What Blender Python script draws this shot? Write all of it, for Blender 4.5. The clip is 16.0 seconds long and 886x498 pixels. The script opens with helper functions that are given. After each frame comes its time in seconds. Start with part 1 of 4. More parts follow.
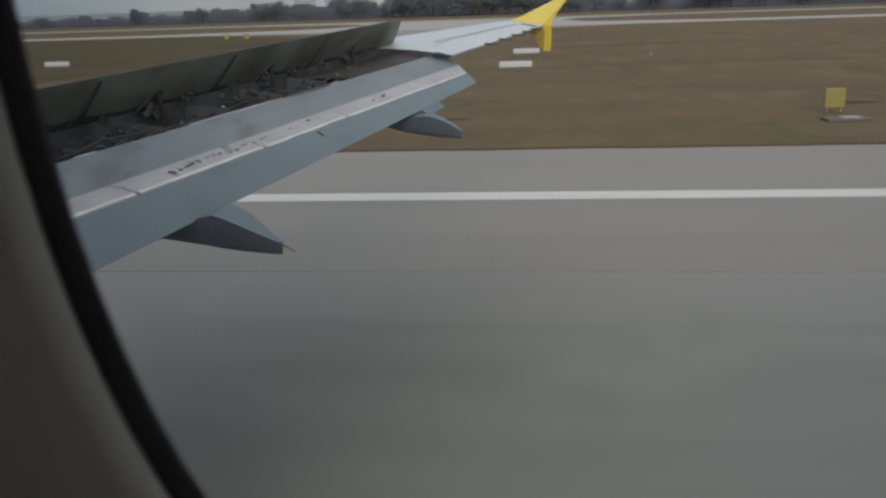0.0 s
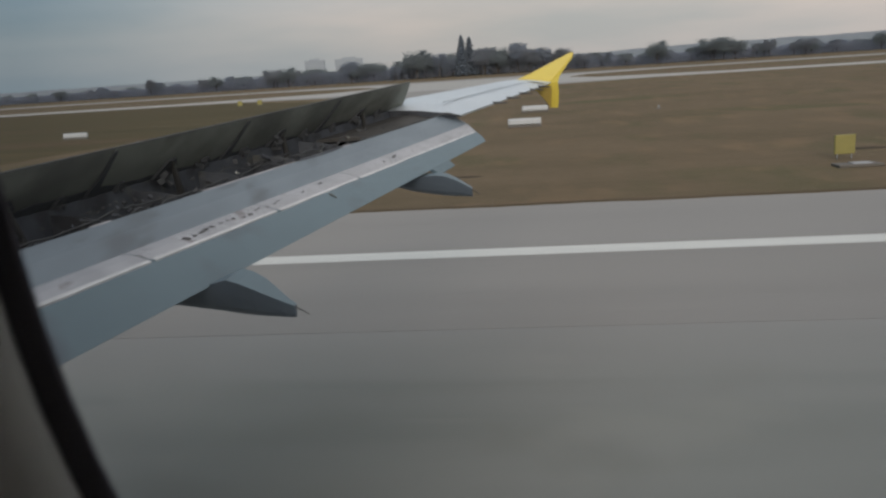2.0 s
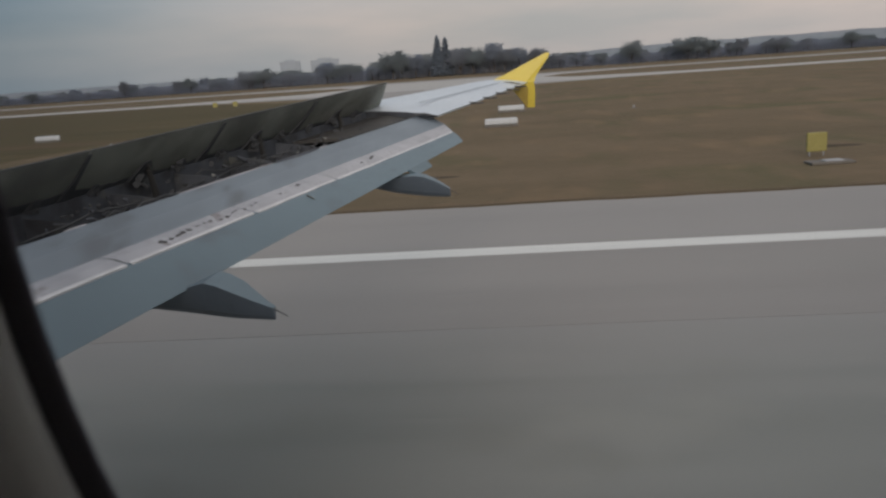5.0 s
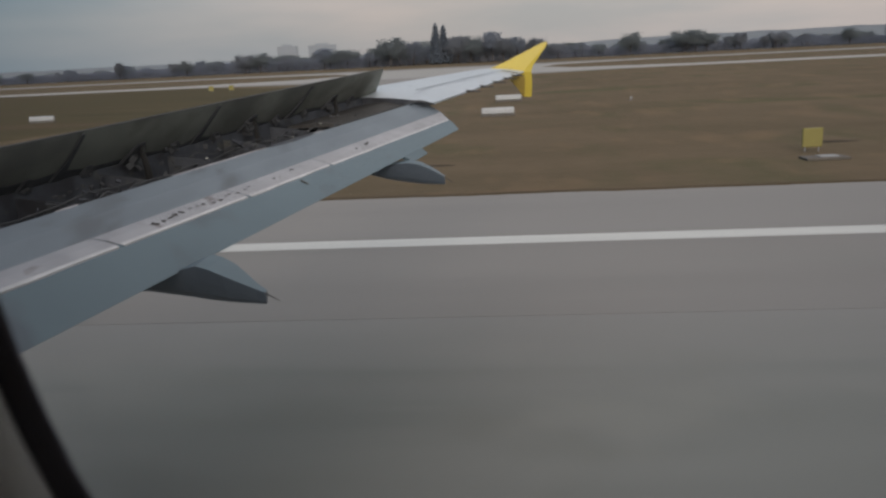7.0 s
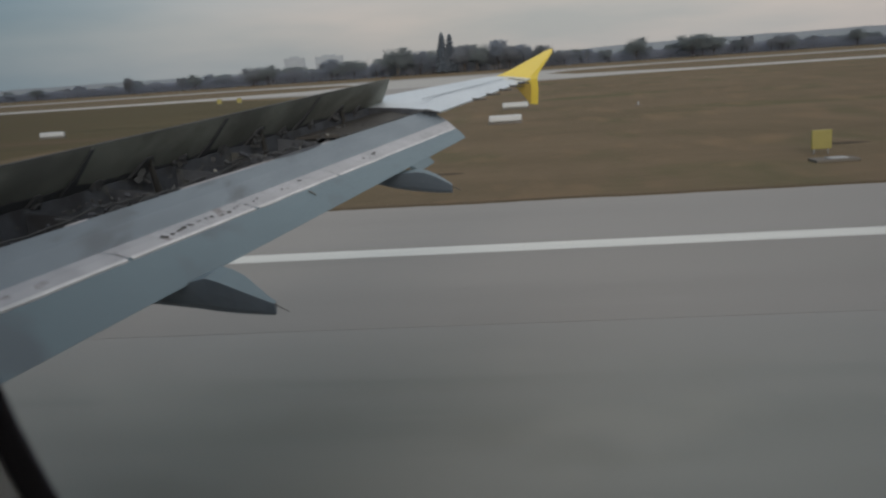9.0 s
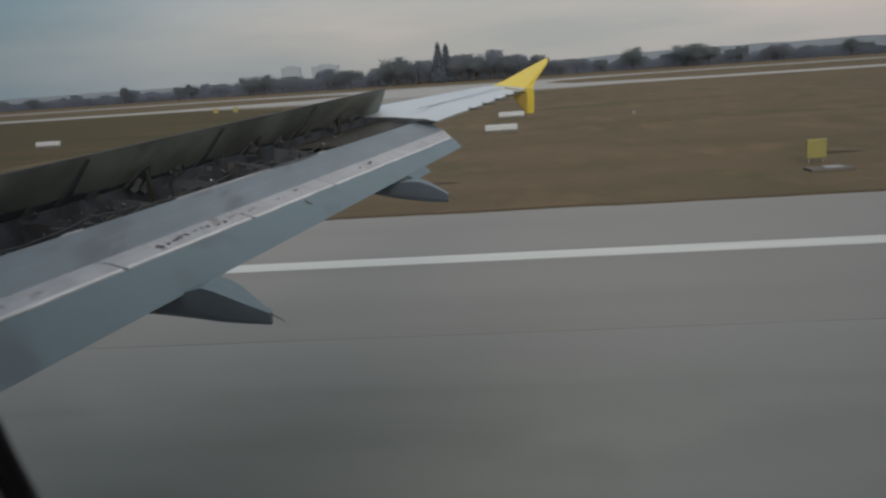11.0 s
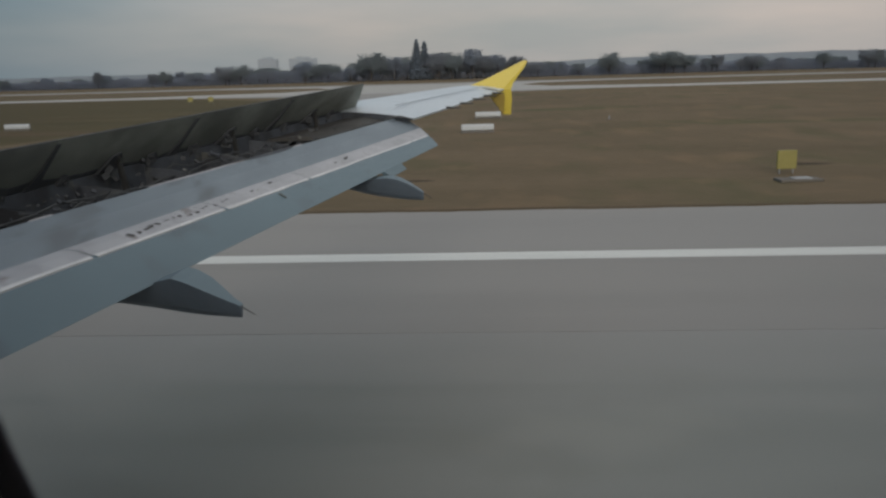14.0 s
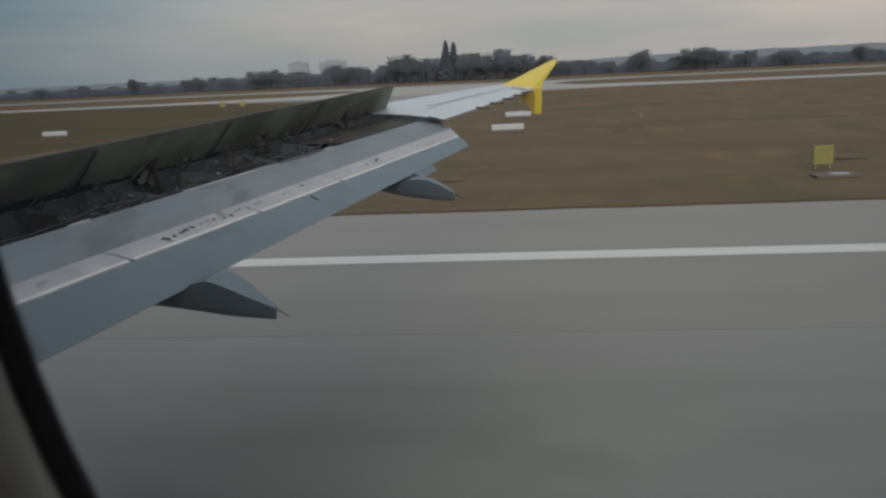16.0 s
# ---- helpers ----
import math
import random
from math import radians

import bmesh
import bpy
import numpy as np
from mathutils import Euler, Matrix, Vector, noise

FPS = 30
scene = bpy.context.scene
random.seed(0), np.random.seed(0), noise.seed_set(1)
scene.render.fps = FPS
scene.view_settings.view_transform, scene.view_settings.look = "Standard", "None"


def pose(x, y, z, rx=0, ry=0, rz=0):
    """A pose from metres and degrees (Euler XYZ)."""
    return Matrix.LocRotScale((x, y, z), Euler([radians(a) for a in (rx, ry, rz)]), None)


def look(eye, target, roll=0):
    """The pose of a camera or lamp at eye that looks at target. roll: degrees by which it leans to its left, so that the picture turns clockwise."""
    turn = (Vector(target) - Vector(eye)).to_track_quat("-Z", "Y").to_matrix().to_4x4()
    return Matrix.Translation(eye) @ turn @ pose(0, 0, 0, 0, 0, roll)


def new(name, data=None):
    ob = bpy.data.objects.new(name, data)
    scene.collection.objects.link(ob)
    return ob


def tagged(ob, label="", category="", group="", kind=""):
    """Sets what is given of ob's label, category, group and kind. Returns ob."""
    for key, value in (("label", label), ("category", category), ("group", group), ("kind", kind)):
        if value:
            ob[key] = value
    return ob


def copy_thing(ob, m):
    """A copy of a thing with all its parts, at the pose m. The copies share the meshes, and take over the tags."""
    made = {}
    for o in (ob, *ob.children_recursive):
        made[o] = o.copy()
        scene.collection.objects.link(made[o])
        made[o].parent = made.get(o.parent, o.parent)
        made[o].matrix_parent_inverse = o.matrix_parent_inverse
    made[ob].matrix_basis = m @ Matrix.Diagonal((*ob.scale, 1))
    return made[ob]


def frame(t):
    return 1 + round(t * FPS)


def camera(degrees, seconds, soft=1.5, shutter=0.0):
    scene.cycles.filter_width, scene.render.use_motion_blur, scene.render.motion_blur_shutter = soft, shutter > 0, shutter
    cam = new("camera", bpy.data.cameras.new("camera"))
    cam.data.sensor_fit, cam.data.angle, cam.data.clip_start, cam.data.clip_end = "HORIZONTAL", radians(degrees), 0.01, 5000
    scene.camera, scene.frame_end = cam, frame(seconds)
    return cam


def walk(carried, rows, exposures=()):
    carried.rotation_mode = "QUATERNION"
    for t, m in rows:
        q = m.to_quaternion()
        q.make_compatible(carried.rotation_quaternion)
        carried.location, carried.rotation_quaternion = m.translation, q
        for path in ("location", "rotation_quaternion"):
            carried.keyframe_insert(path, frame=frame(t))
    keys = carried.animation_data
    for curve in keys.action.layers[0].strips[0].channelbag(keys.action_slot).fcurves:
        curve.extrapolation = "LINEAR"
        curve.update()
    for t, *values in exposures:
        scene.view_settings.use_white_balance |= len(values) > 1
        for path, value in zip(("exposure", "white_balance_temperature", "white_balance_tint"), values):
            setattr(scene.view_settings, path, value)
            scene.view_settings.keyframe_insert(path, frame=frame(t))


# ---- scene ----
cam = camera(57.0, 16.0, soft=2.5)
# focused on the wing and the field: the window surround, a hand's width away, is soft
cam.data.dof.use_dof, cam.data.dof.focus_distance, cam.data.dof.aperture_fstop = True, 14.0, 13.0
# the airplane, with the camera in it, leans a little on its gear and crabs against the runway, which lies along x
BANK = Matrix.Translation((0, 0, 4.4965)) @ pose(0, 0, 0, -0.493, -0.445, -0.82) @ Matrix.Translation((0, 0, -4.4965))
# seconds, place, turn about x, y and z; the hand-held camera sits at a cabin window
PATH = [
    (0.0, -0.0133, -0.0030, 4.4955, 73.828, 2.187, 6.409),
    (0.5, -0.0082, -0.0011, 4.5028, 74.053, 2.261, 5.801),
    (1.0, -0.0099, 0.0007, 4.4949, 76.535, 2.941, 8.178),
    (1.5, -0.0006, 0.0041, 4.4889, 77.016, 3.187, 9.381),
    (2.0, -0.0038, 0.0052, 4.5016, 77.878, 4.035, 7.000),
    (2.5, -0.0011, 0.0053, 4.5044, 77.416, 3.304, 6.282),
    (3.0, -0.0035, 0.0033, 4.5007, 77.690, 3.355, 4.938),
    (3.5, -0.0047, 0.0031, 4.5063, 78.227, 3.959, 4.953),
    (6.0, -0.0096, -0.0002, 4.4993, 77.195, 4.063, 5.719),
    (6.5, -0.0072, 0.0005, 4.4965, 76.966, 3.296, 5.873),
    (7.0, 0.0020, 0.0016, 4.4943, 76.972, 3.156, 5.208),
    (7.5, 0.0066, 0.0021, 4.4922, 77.180, 3.813, 4.892),
    (8.0, 0.0081, 0.0025, 4.4900, 77.520, 3.754, 4.849),
    (8.5, 0.0074, 0.0027, 4.4915, 77.578, 3.774, 4.731),
    (9.0, 0.0125, 0.0031, 4.4920, 77.599, 4.218, 5.661),
    (11.5, 0.0142, 0.0021, 4.4964, 78.268, 4.234, 5.132),
    (12.0, 0.0080, 0.0022, 4.4975, 78.067, 3.324, 3.229),
    (12.5, 0.0167, 0.0024, 4.4986, 78.008, 3.700, 4.040),
    (13.0, 0.0121, 0.0015, 4.4988, 78.109, 2.824, 2.576),
    (13.5, 0.0098, 0.0015, 4.4990, 77.793, 2.842, 3.026),
    (14.0, 0.0040, 0.0017, 4.4987, 77.989, 1.994, 3.879),
    (14.5, 0.0056, 0.0027, 4.4986, 78.155, 1.628, 4.761),
    (15.0, 0.0053, 0.0009, 4.4927, 78.478, 2.784, 5.236),
    (15.5, -0.0026, 0.0013, 4.4961, 78.321, 3.005, 4.216),
    (16.0, 0.0002, 0.0002, 4.4965, 78.129, 3.016, 5.901),
]
walk(cam, [(t, BANK @ pose(x, y, z, rx, ry, rz)) for t, x, y, z, rx, ry, rz in PATH],
     exposures=[(0.0, 0.14, 6650, 12), (1.5, 0.14, 6650, 12), (3.0, 0.08, 6750, 15), (7.0, 0.02, 6750, 16), (8.0, 0.04, 6700, 12), (9.0, 0.02, 6650, 12), (11.5, -0.07, 6600, 11), (16.0, -0.10, 6600, 11)])

# ---------------------------------------------------------------- world and sun
world = bpy.data.worlds.new("overcast_sky")
scene.world = world
world.use_nodes = True
wn, wl = world.node_tree.nodes, world.node_tree.links
wn.clear()
w_out = wn.new("ShaderNodeOutputWorld")
w_bg = wn.new("ShaderNodeBackground")
w_sky = wn.new("ShaderNodeTexSky")
w_sky.sky_type = "NISHITA"
w_sky.sun_disc = False
w_sky.sun_elevation = radians(17)
w_sky.sun_rotation = radians(172)
w_sky.air_density = 1.4
w_sky.dust_density = 1.0
w_co = wn.new("ShaderNodeTexCoord")
w_sep = wn.new("ShaderNodeSeparateXYZ")
wl.new(w_co.outputs["Generated"], w_sep.inputs[0])
# the overcast: dim and a little warm low down, three times as bright overhead
w_ramp = wn.new("ShaderNodeValToRGB")
wl.new(w_sep.outputs["Z"], w_ramp.inputs[0])
el = w_ramp.color_ramp.elements
el[0].position, el[0].color = 0.0, (0.440, 0.408, 0.390, 1)
el[1].position, el[1].color = 1.0, (0.80, 0.79, 0.785, 1)
for p, c in ((0.06, (0.444, 0.414, 0.400, 1)), (0.16, (0.372, 0.412, 0.440, 1)), (0.4, (0.51, 0.50, 0.495, 1))):
    e = el.new(p)
    e.color = c
# soft cloud banks, long along the horizon
w_map = wn.new("ShaderNodeMapping")
w_map.inputs["Scale"].default_value = (1.3, 1.3, 7.0)
wl.new(w_co.outputs["Generated"], w_map.inputs[0])
w_noise = wn.new("ShaderNodeTexNoise")
w_noise.inputs["Scale"].default_value = 1.6
w_noise.inputs["Detail"].default_value = 5
wl.new(w_map.outputs[0], w_noise.inputs["Vector"])
w_cr = wn.new("ShaderNodeValToRGB")
w_cr.color_ramp.elements[0].position, w_cr.color_ramp.elements[0].color = 0.35, (0.74, 0.85, 0.92, 1)
w_cr.color_ramp.elements[1].position, w_cr.color_ramp.elements[1].color = 0.65, (1.14, 1.10, 1.09, 1)
wl.new(w_noise.outputs["Fac"], w_cr.inputs[0])
w_mul = wn.new("ShaderNodeMix")
w_mul.data_type, w_mul.blend_type = "RGBA", "MULTIPLY"
w_mul.inputs["Factor"].default_value = 1.0
wl.new(w_ramp.outputs[0], w_mul.inputs[6])
wl.new(w_cr.outputs[0], w_mul.inputs[7])
w_az = wn.new("ShaderNodeValToRGB")
w_azm = wn.new("ShaderNodeMapRange")
w_azm.inputs["From Min"].default_value, w_azm.inputs["From Max"].default_value = -0.7, 0.7
wl.new(w_sep.outputs["X"], w_azm.inputs["Value"])
wl.new(w_azm.outputs[0], w_az.inputs[0])
# thinner, bluer cloud ahead of the wing; a brighter veil behind it
w_az.color_ramp.elements[0].position, w_az.color_ramp.elements[0].color = 0.12, (0.53, 0.72, 0.85, 1)
w_az.color_ramp.elements[1].position, w_az.color_ramp.elements[1].color = 0.85, (1.22, 1.21, 1.20, 1)
w_mid = w_az.color_ramp.elements.new(0.42)
w_mid.color = (1.05, 1.06, 1.06, 1)
w_az2 = wn.new("ShaderNodeMix")
w_az2.data_type, w_az2.blend_type = "RGBA", "MULTIPLY"
w_az2.inputs["Factor"].default_value = 1.0
wl.new(w_mul.outputs[2], w_az2.inputs[6])
wl.new(w_az.outputs[0], w_az2.inputs[7])
w_sc = wn.new("ShaderNodeMix")
w_sc.data_type, w_sc.blend_type = "RGBA", "MULTIPLY"
w_sc.inputs["Factor"].default_value = 1.0
w_sc.inputs[7].default_value = (0.09, 0.09, 0.09, 1)
wl.new(w_sky.outputs[0], w_sc.inputs[6])
w_mix = wn.new("ShaderNodeMix")
w_mix.data_type = "RGBA"
w_mix.inputs["Factor"].default_value = 0.92
wl.new(w_sc.outputs[2], w_mix.inputs[6])
wl.new(w_az2.outputs[2], w_mix.inputs[7])
wl.new(w_mix.outputs[2], w_bg.inputs["Color"])
w_bg.inputs["Strength"].default_value = 0.99
wl.new(w_bg.outputs[0], w_out.inputs[0])

sun_data = bpy.data.lights.new("sun", "SUN")
sun_data.energy, sun_data.angle, sun_data.color = 1.5, radians(25), (1.0, 0.94, 0.86)
sun = new("sun", sun_data)
# low behind the far side of the airplane, veiled by thin cloud: the fuselage shades the wing root and the nearest concrete
sun.matrix_world = look((7, -50, 15.5), (0, 0, 0))


# ---------------------------------------------------------------- materials
def material(name, base, other=None, rough=0.6, metal=0.0, scale=4.0, stretch=(1, 1, 1), fine=40.0, amount=0.6,
             bump=0.0, bump_scale=60.0, spots=None, spot_scale=3.0, spot_at=0.66, coords="Object", spec=0.5, patches=()):
    """Base colour varied at two scales, with optional stains of a third colour and broad patches (colour, scale, threshold, share, stretch)."""
    m = bpy.data.materials.new(name)
    m.use_nodes = True
    n, l = m.node_tree.nodes, m.node_tree.links
    b = n["Principled BSDF"]
    b.inputs["Roughness"].default_value = rough
    b.inputs["Metallic"].default_value = metal
    b.inputs["Specular IOR Level"].default_value = spec
    other = other or tuple(c * 0.75 for c in base)
    co = n.new("ShaderNodeTexCoord")
    mp = n.new("ShaderNodeMapping")
    mp.inputs["Scale"].default_value = stretch
    l.new(co.outputs[coords], mp.inputs[0])

    def noise_at(s, detail):
        t = n.new("ShaderNodeTexNoise")
        t.inputs["Scale"].default_value = s
        t.inputs["Detail"].default_value = detail
        l.new(mp.outputs[0], t.inputs["Vector"])
        return t

    big, small = noise_at(scale, 5), noise_at(fine, 3)
    add = n.new("ShaderNodeMath")
    add.operation = "MULTIPLY_ADD"
    l.new(small.outputs["Fac"], add.inputs[0])
    add.inputs[1].default_value = 0.45
    l.new(big.outputs["Fac"], add.inputs[2])
    rng = n.new("ShaderNodeMapRange")
    rng.inputs["From Min"].default_value, rng.inputs["From Max"].default_value = 0.5, 0.95
    rng.inputs["To Min"].default_value, rng.inputs["To Max"].default_value = 0.5 - amount / 2, 0.5 + amount / 2
    l.new(add.outputs[0], rng.inputs["Value"])
    mix = n.new("ShaderNodeMix")
    mix.data_type = "RGBA"
    mix.inputs[6].default_value, mix.inputs[7].default_value = (*base, 1), (*other, 1)
    l.new(rng.outputs[0], mix.inputs["Factor"])
    colour = mix.outputs[2]
    if spots:
        st = noise_at(spot_scale, 4)
        cr = n.new("ShaderNodeMapRange")
        cr.inputs["From Min"].default_value, cr.inputs["From Max"].default_value = spot_at, spot_at + 0.1
        l.new(st.outputs["Fac"], cr.inputs["Value"])
        m2 = n.new("ShaderNodeMix")
        m2.data_type = "RGBA"
        l.new(cr.outputs[0], m2.inputs["Factor"])
        l.new(colour, m2.inputs[6])
        m2.inputs[7].default_value = (*spots, 1)
        colour = m2.outputs[2]
    for tint, size, at_, share, pull in patches:
        pm = n.new("ShaderNodeMapping")
        pm.inputs["Scale"].default_value = pull
        pm.inputs["Location"].default_value = (31 * size, 17 * at_, 0)
        l.new(co.outputs[coords], pm.inputs[0])
        pt = n.new("ShaderNodeTexNoise")
        pt.inputs["Scale"].default_value, pt.inputs["Detail"].default_value = size, 6
        l.new(pm.outputs[0], pt.inputs["Vector"])
        pr = n.new("ShaderNodeMapRange")
        pr.inputs["From Min"].default_value, pr.inputs["From Max"].default_value, pr.inputs["To Max"].default_value = at_, at_ + 0.14, share
        l.new(pt.outputs["Fac"], pr.inputs["Value"])
        m3 = n.new("ShaderNodeMix")
        m3.data_type = "RGBA"
        l.new(pr.outputs[0], m3.inputs["Factor"])
        l.new(colour, m3.inputs[6])
        m3.inputs[7].default_value = (*tint, 1)
        colour = m3.outputs[2]
    l.new(colour, b.inputs["Base Color"])
    if bump:
        bt = noise_at(bump_scale, 4)
        bp = n.new("ShaderNodeBump")
        bp.inputs["Strength"].default_value = bump
        bp.inputs["Distance"].default_value = 0.02
        l.new(bt.outputs["Fac"], bp.inputs["Height"])
        l.new(bp.outputs[0], b.inputs["Normal"])
    return m


M_GRASS = material("dry_grass", (0.180, 0.131, 0.085), (0.122, 0.094, 0.058), 0.95, scale=0.13, stretch=(0.42, 1, 1), fine=2.0,
                   amount=0.8, bump=0.6, bump_scale=3.0, spots=(0.107, 0.099, 0.052), spot_scale=0.09, spot_at=0.58, spec=0.1,
                   patches=[((0.100, 0.094, 0.050), 0.21, 0.54, 0.6, (1, 0.45, 1)), ((0.210, 0.142, 0.086), 0.33, 0.54, 0.65, (1, 0.5, 1))])
M_MEADOW = material("olive_grass", (0.112, 0.087, 0.048), (0.078, 0.066, 0.036), 0.95, scale=0.20, stretch=(0.10, 1, 1), fine=2.2,
                    amount=1.2, bump=0.6, bump_scale=3.0, spots=(0.121, 0.086, 0.053), spot_scale=0.10, spot_at=0.58, spec=0.1)
M_TUFT = material("turf_edge", (0.116, 0.084, 0.052), (0.083, 0.064, 0.041), 0.95, scale=0.3, fine=4, spec=0.1)
M_NEAR = material("near_concrete", (0.284, 0.281, 0.257), (0.238, 0.238, 0.218), 0.85, scale=0.5, stretch=(0.06, 1, 1), fine=5.0,
                  amount=0.8, bump=0.15, bump_scale=30, spots=(0.218, 0.222, 0.204), spot_scale=0.35, spot_at=0.55, spec=0.25,
                  patches=[((0.244, 0.240, 0.214), 0.9, 0.52, 0.5, (0.6, 0.8, 1)), ((0.320, 0.310, 0.278), 0.6, 0.56, 0.5, (0.5, 0.8, 1))])
def fade_to(m, paler, y0, y1):
    """Blends a material raggedly into a paler tone between two distances from the middle."""
    n, l = m.node_tree.nodes, m.node_tree.links
    b = n["Principled BSDF"]
    old = b.inputs["Base Color"].links[0].from_socket
    co, sep, ns, rag, rng, mix = (n.new("ShaderNode" + k) for k in ("TexCoord", "SeparateXYZ", "TexNoise", "Math", "MapRange", "Mix"))
    mp = n.new("ShaderNodeMapping")
    mp.inputs["Scale"].default_value = (0.05, 1, 1)
    l.new(co.outputs["Object"], mp.inputs[0])
    l.new(co.outputs["Object"], sep.inputs[0])
    l.new(mp.outputs[0], ns.inputs["Vector"])
    ns.inputs["Scale"].default_value = 0.9
    rag.operation = "MULTIPLY_ADD"
    l.new(ns.outputs["Fac"], rag.inputs[0])
    rag.inputs[1].default_value = 3.0
    l.new(sep.outputs["Y"], rag.inputs[2])
    rng.inputs["From Min"].default_value, rng.inputs["From Max"].default_value = y0 + 1.5, y1 + 1.5
    rng.inputs["To Max"].default_value = 0.85
    rng.interpolation_type = "SMOOTHSTEP"
    l.new(rag.outputs[0], rng.inputs["Value"])
    mix.data_type = "RGBA"
    l.new(rng.outputs[0], mix.inputs["Factor"])
    l.new(old, mix.inputs[6])
    mix.inputs[7].default_value = (*paler, 1)
    l.new(mix.outputs[2], b.inputs["Base Color"])


# the darker near tone stands in for the fuselage's shade and fades out here
fade_to(M_NEAR, (0.305, 0.290, 0.275), 9.5, 14.0)
M_YELLOWLINE = material("yellow_runway_paint", (0.42, 0.27, 0.06), (0.30, 0.22, 0.09), 0.8, scale=1.2, fine=9, amount=1.0)
M_REDLINE = material("red_taxiway_paint", (0.42, 0.16, 0.13), (0.33, 0.17, 0.14), 0.8, scale=1.2, fine=9, amount=1.0)
M_SOIL = material("bare_dark_soil", (0.055, 0.045, 0.034), (0.085, 0.066, 0.047), 0.95, scale=1.5, fine=7, amount=1.0, spec=0.1)
M_LANE = material("pale_concrete", (0.308, 0.288, 0.270), (0.270, 0.254, 0.238), 0.85, scale=0.5, stretch=(0.06, 1, 1), fine=5.0,
                  amount=0.8, bump=0.15, bump_scale=30, spec=0.25, patches=[((0.268, 0.259, 0.240), 0.5, 0.55, 0.5, (0.4, 0.8, 1))])
M_SHOULDER = material("shoulder_asphalt", (0.318, 0.300, 0.283), (0.281, 0.266, 0.252), 0.9, scale=0.4, stretch=(0.06, 1, 1), fine=6.0,
                      amount=0.8, bump=0.2, bump_scale=30, spec=0.2)
M_TAXI = material("taxiway_concrete", (0.43, 0.41, 0.385), (0.36, 0.345, 0.325), 0.9, scale=0.06, stretch=(0.2, 1, 1), fine=1, spec=0.2)
M_SEALANT = material("joint_sealant", (0.20, 0.195, 0.185), rough=0.8, scale=2)
M_WHITE = material("runway_paint", (0.70, 0.69, 0.65), (0.58, 0.57, 0.54), 0.75, scale=1.2, stretch=(0.12, 1, 1), fine=12, amount=0.8)
M_RUBBER = material("tyre_rubber_marks", (0.135, 0.137, 0.132), (0.19, 0.19, 0.18), 0.8, scale=1.0, stretch=(0.05, 6, 1), fine=9, amount=1.0)
M_SKIN = material("wing_paint", (0.56, 0.61, 0.65), (0.50, 0.55, 0.59), 0.38, scale=0.9, fine=14, amount=0.7, spots=(0.42, 0.45, 0.47), spot_scale=1.6, spot_at=0.62)
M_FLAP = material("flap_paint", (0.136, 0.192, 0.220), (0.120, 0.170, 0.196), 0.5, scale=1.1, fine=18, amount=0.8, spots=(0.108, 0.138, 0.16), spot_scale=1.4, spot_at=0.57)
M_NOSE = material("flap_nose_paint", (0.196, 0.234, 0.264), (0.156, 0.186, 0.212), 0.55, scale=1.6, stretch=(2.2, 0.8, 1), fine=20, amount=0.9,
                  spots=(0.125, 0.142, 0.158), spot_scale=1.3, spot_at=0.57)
M_STRIP = material("rub_strip_metal", (0.46, 0.455, 0.475), (0.32, 0.32, 0.335), 0.45, metal=0.15, scale=3.5, fine=30, amount=0.9,
                   spots=(0.20, 0.18, 0.175), spot_scale=5, spot_at=0.58)
M_RIM = material("worn_bright_edge", (0.70, 0.69, 0.69), (0.50, 0.495, 0.495), 0.4, metal=0.2, scale=4, fine=25, amount=1.0)
M_SPOILER = material("spoiler_underside", (0.278, 0.288, 0.252), (0.206, 0.214, 0.188), 0.7, scale=1.5, fine=12, amount=0.9,
                     spots=(0.18, 0.182, 0.158), spot_scale=1.7, spot_at=0.56, patches=[((0.115, 0.118, 0.108), 1.1, 0.50, 0.6, (1, 1, 1))])
M_SPOILTOP = material("spoiler_paint", (0.42, 0.45, 0.48), rough=0.45, scale=2)
M_BAY = material("dark_bay", (0.074, 0.082, 0.096), (0.046, 0.051, 0.061), 0.7, scale=5, fine=30, amount=1.0,
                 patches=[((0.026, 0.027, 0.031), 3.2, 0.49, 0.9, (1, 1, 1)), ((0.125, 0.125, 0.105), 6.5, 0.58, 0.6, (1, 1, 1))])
M_RIB = material("dirty_rib", (0.135, 0.135, 0.120), (0.075, 0.076, 0.070), 0.8, scale=6, fine=30, amount=1.0)
M_CHIP = material("bared_dark_primer", (0.06, 0.058, 0.057), (0.09, 0.087, 0.085), 0.8, scale=9, fine=40, amount=1.0)
M_GAP = material("dark_joint_shade", (0.056, 0.059, 0.063), (0.080, 0.084, 0.088), 0.75, scale=5, fine=30, amount=1.0)
M_SHROUD = material("stained_shroud", (0.068, 0.064, 0.058), (0.036, 0.035, 0.034), 0.7, scale=2.5, fine=18, amount=1.0)
M_MECH = material("greasy_metal", (0.073, 0.071, 0.066), (0.049, 0.049, 0.049), 0.55, metal=0.2, scale=8, fine=40)
M_BRIGHT = material("bright_metal", (0.30, 0.30, 0.28), rough=0.4, metal=0.9, scale=8)
# fairing sides carry a darker tone for shade; their tops use the flap's paint
M_FAIRING_SIDE = material("shaded_fairing_sides", (0.106, 0.130, 0.158), (0.090, 0.111, 0.136), 0.45, scale=1.8, fine=20, amount=0.8, spots=(0.10, 0.115, 0.135), spot_scale=2.5, spot_at=0.62)
M_YELLOW = material("yellow_paint", (0.66, 0.52, 0.075), (0.60, 0.46, 0.065), 0.4, scale=2, fine=20)
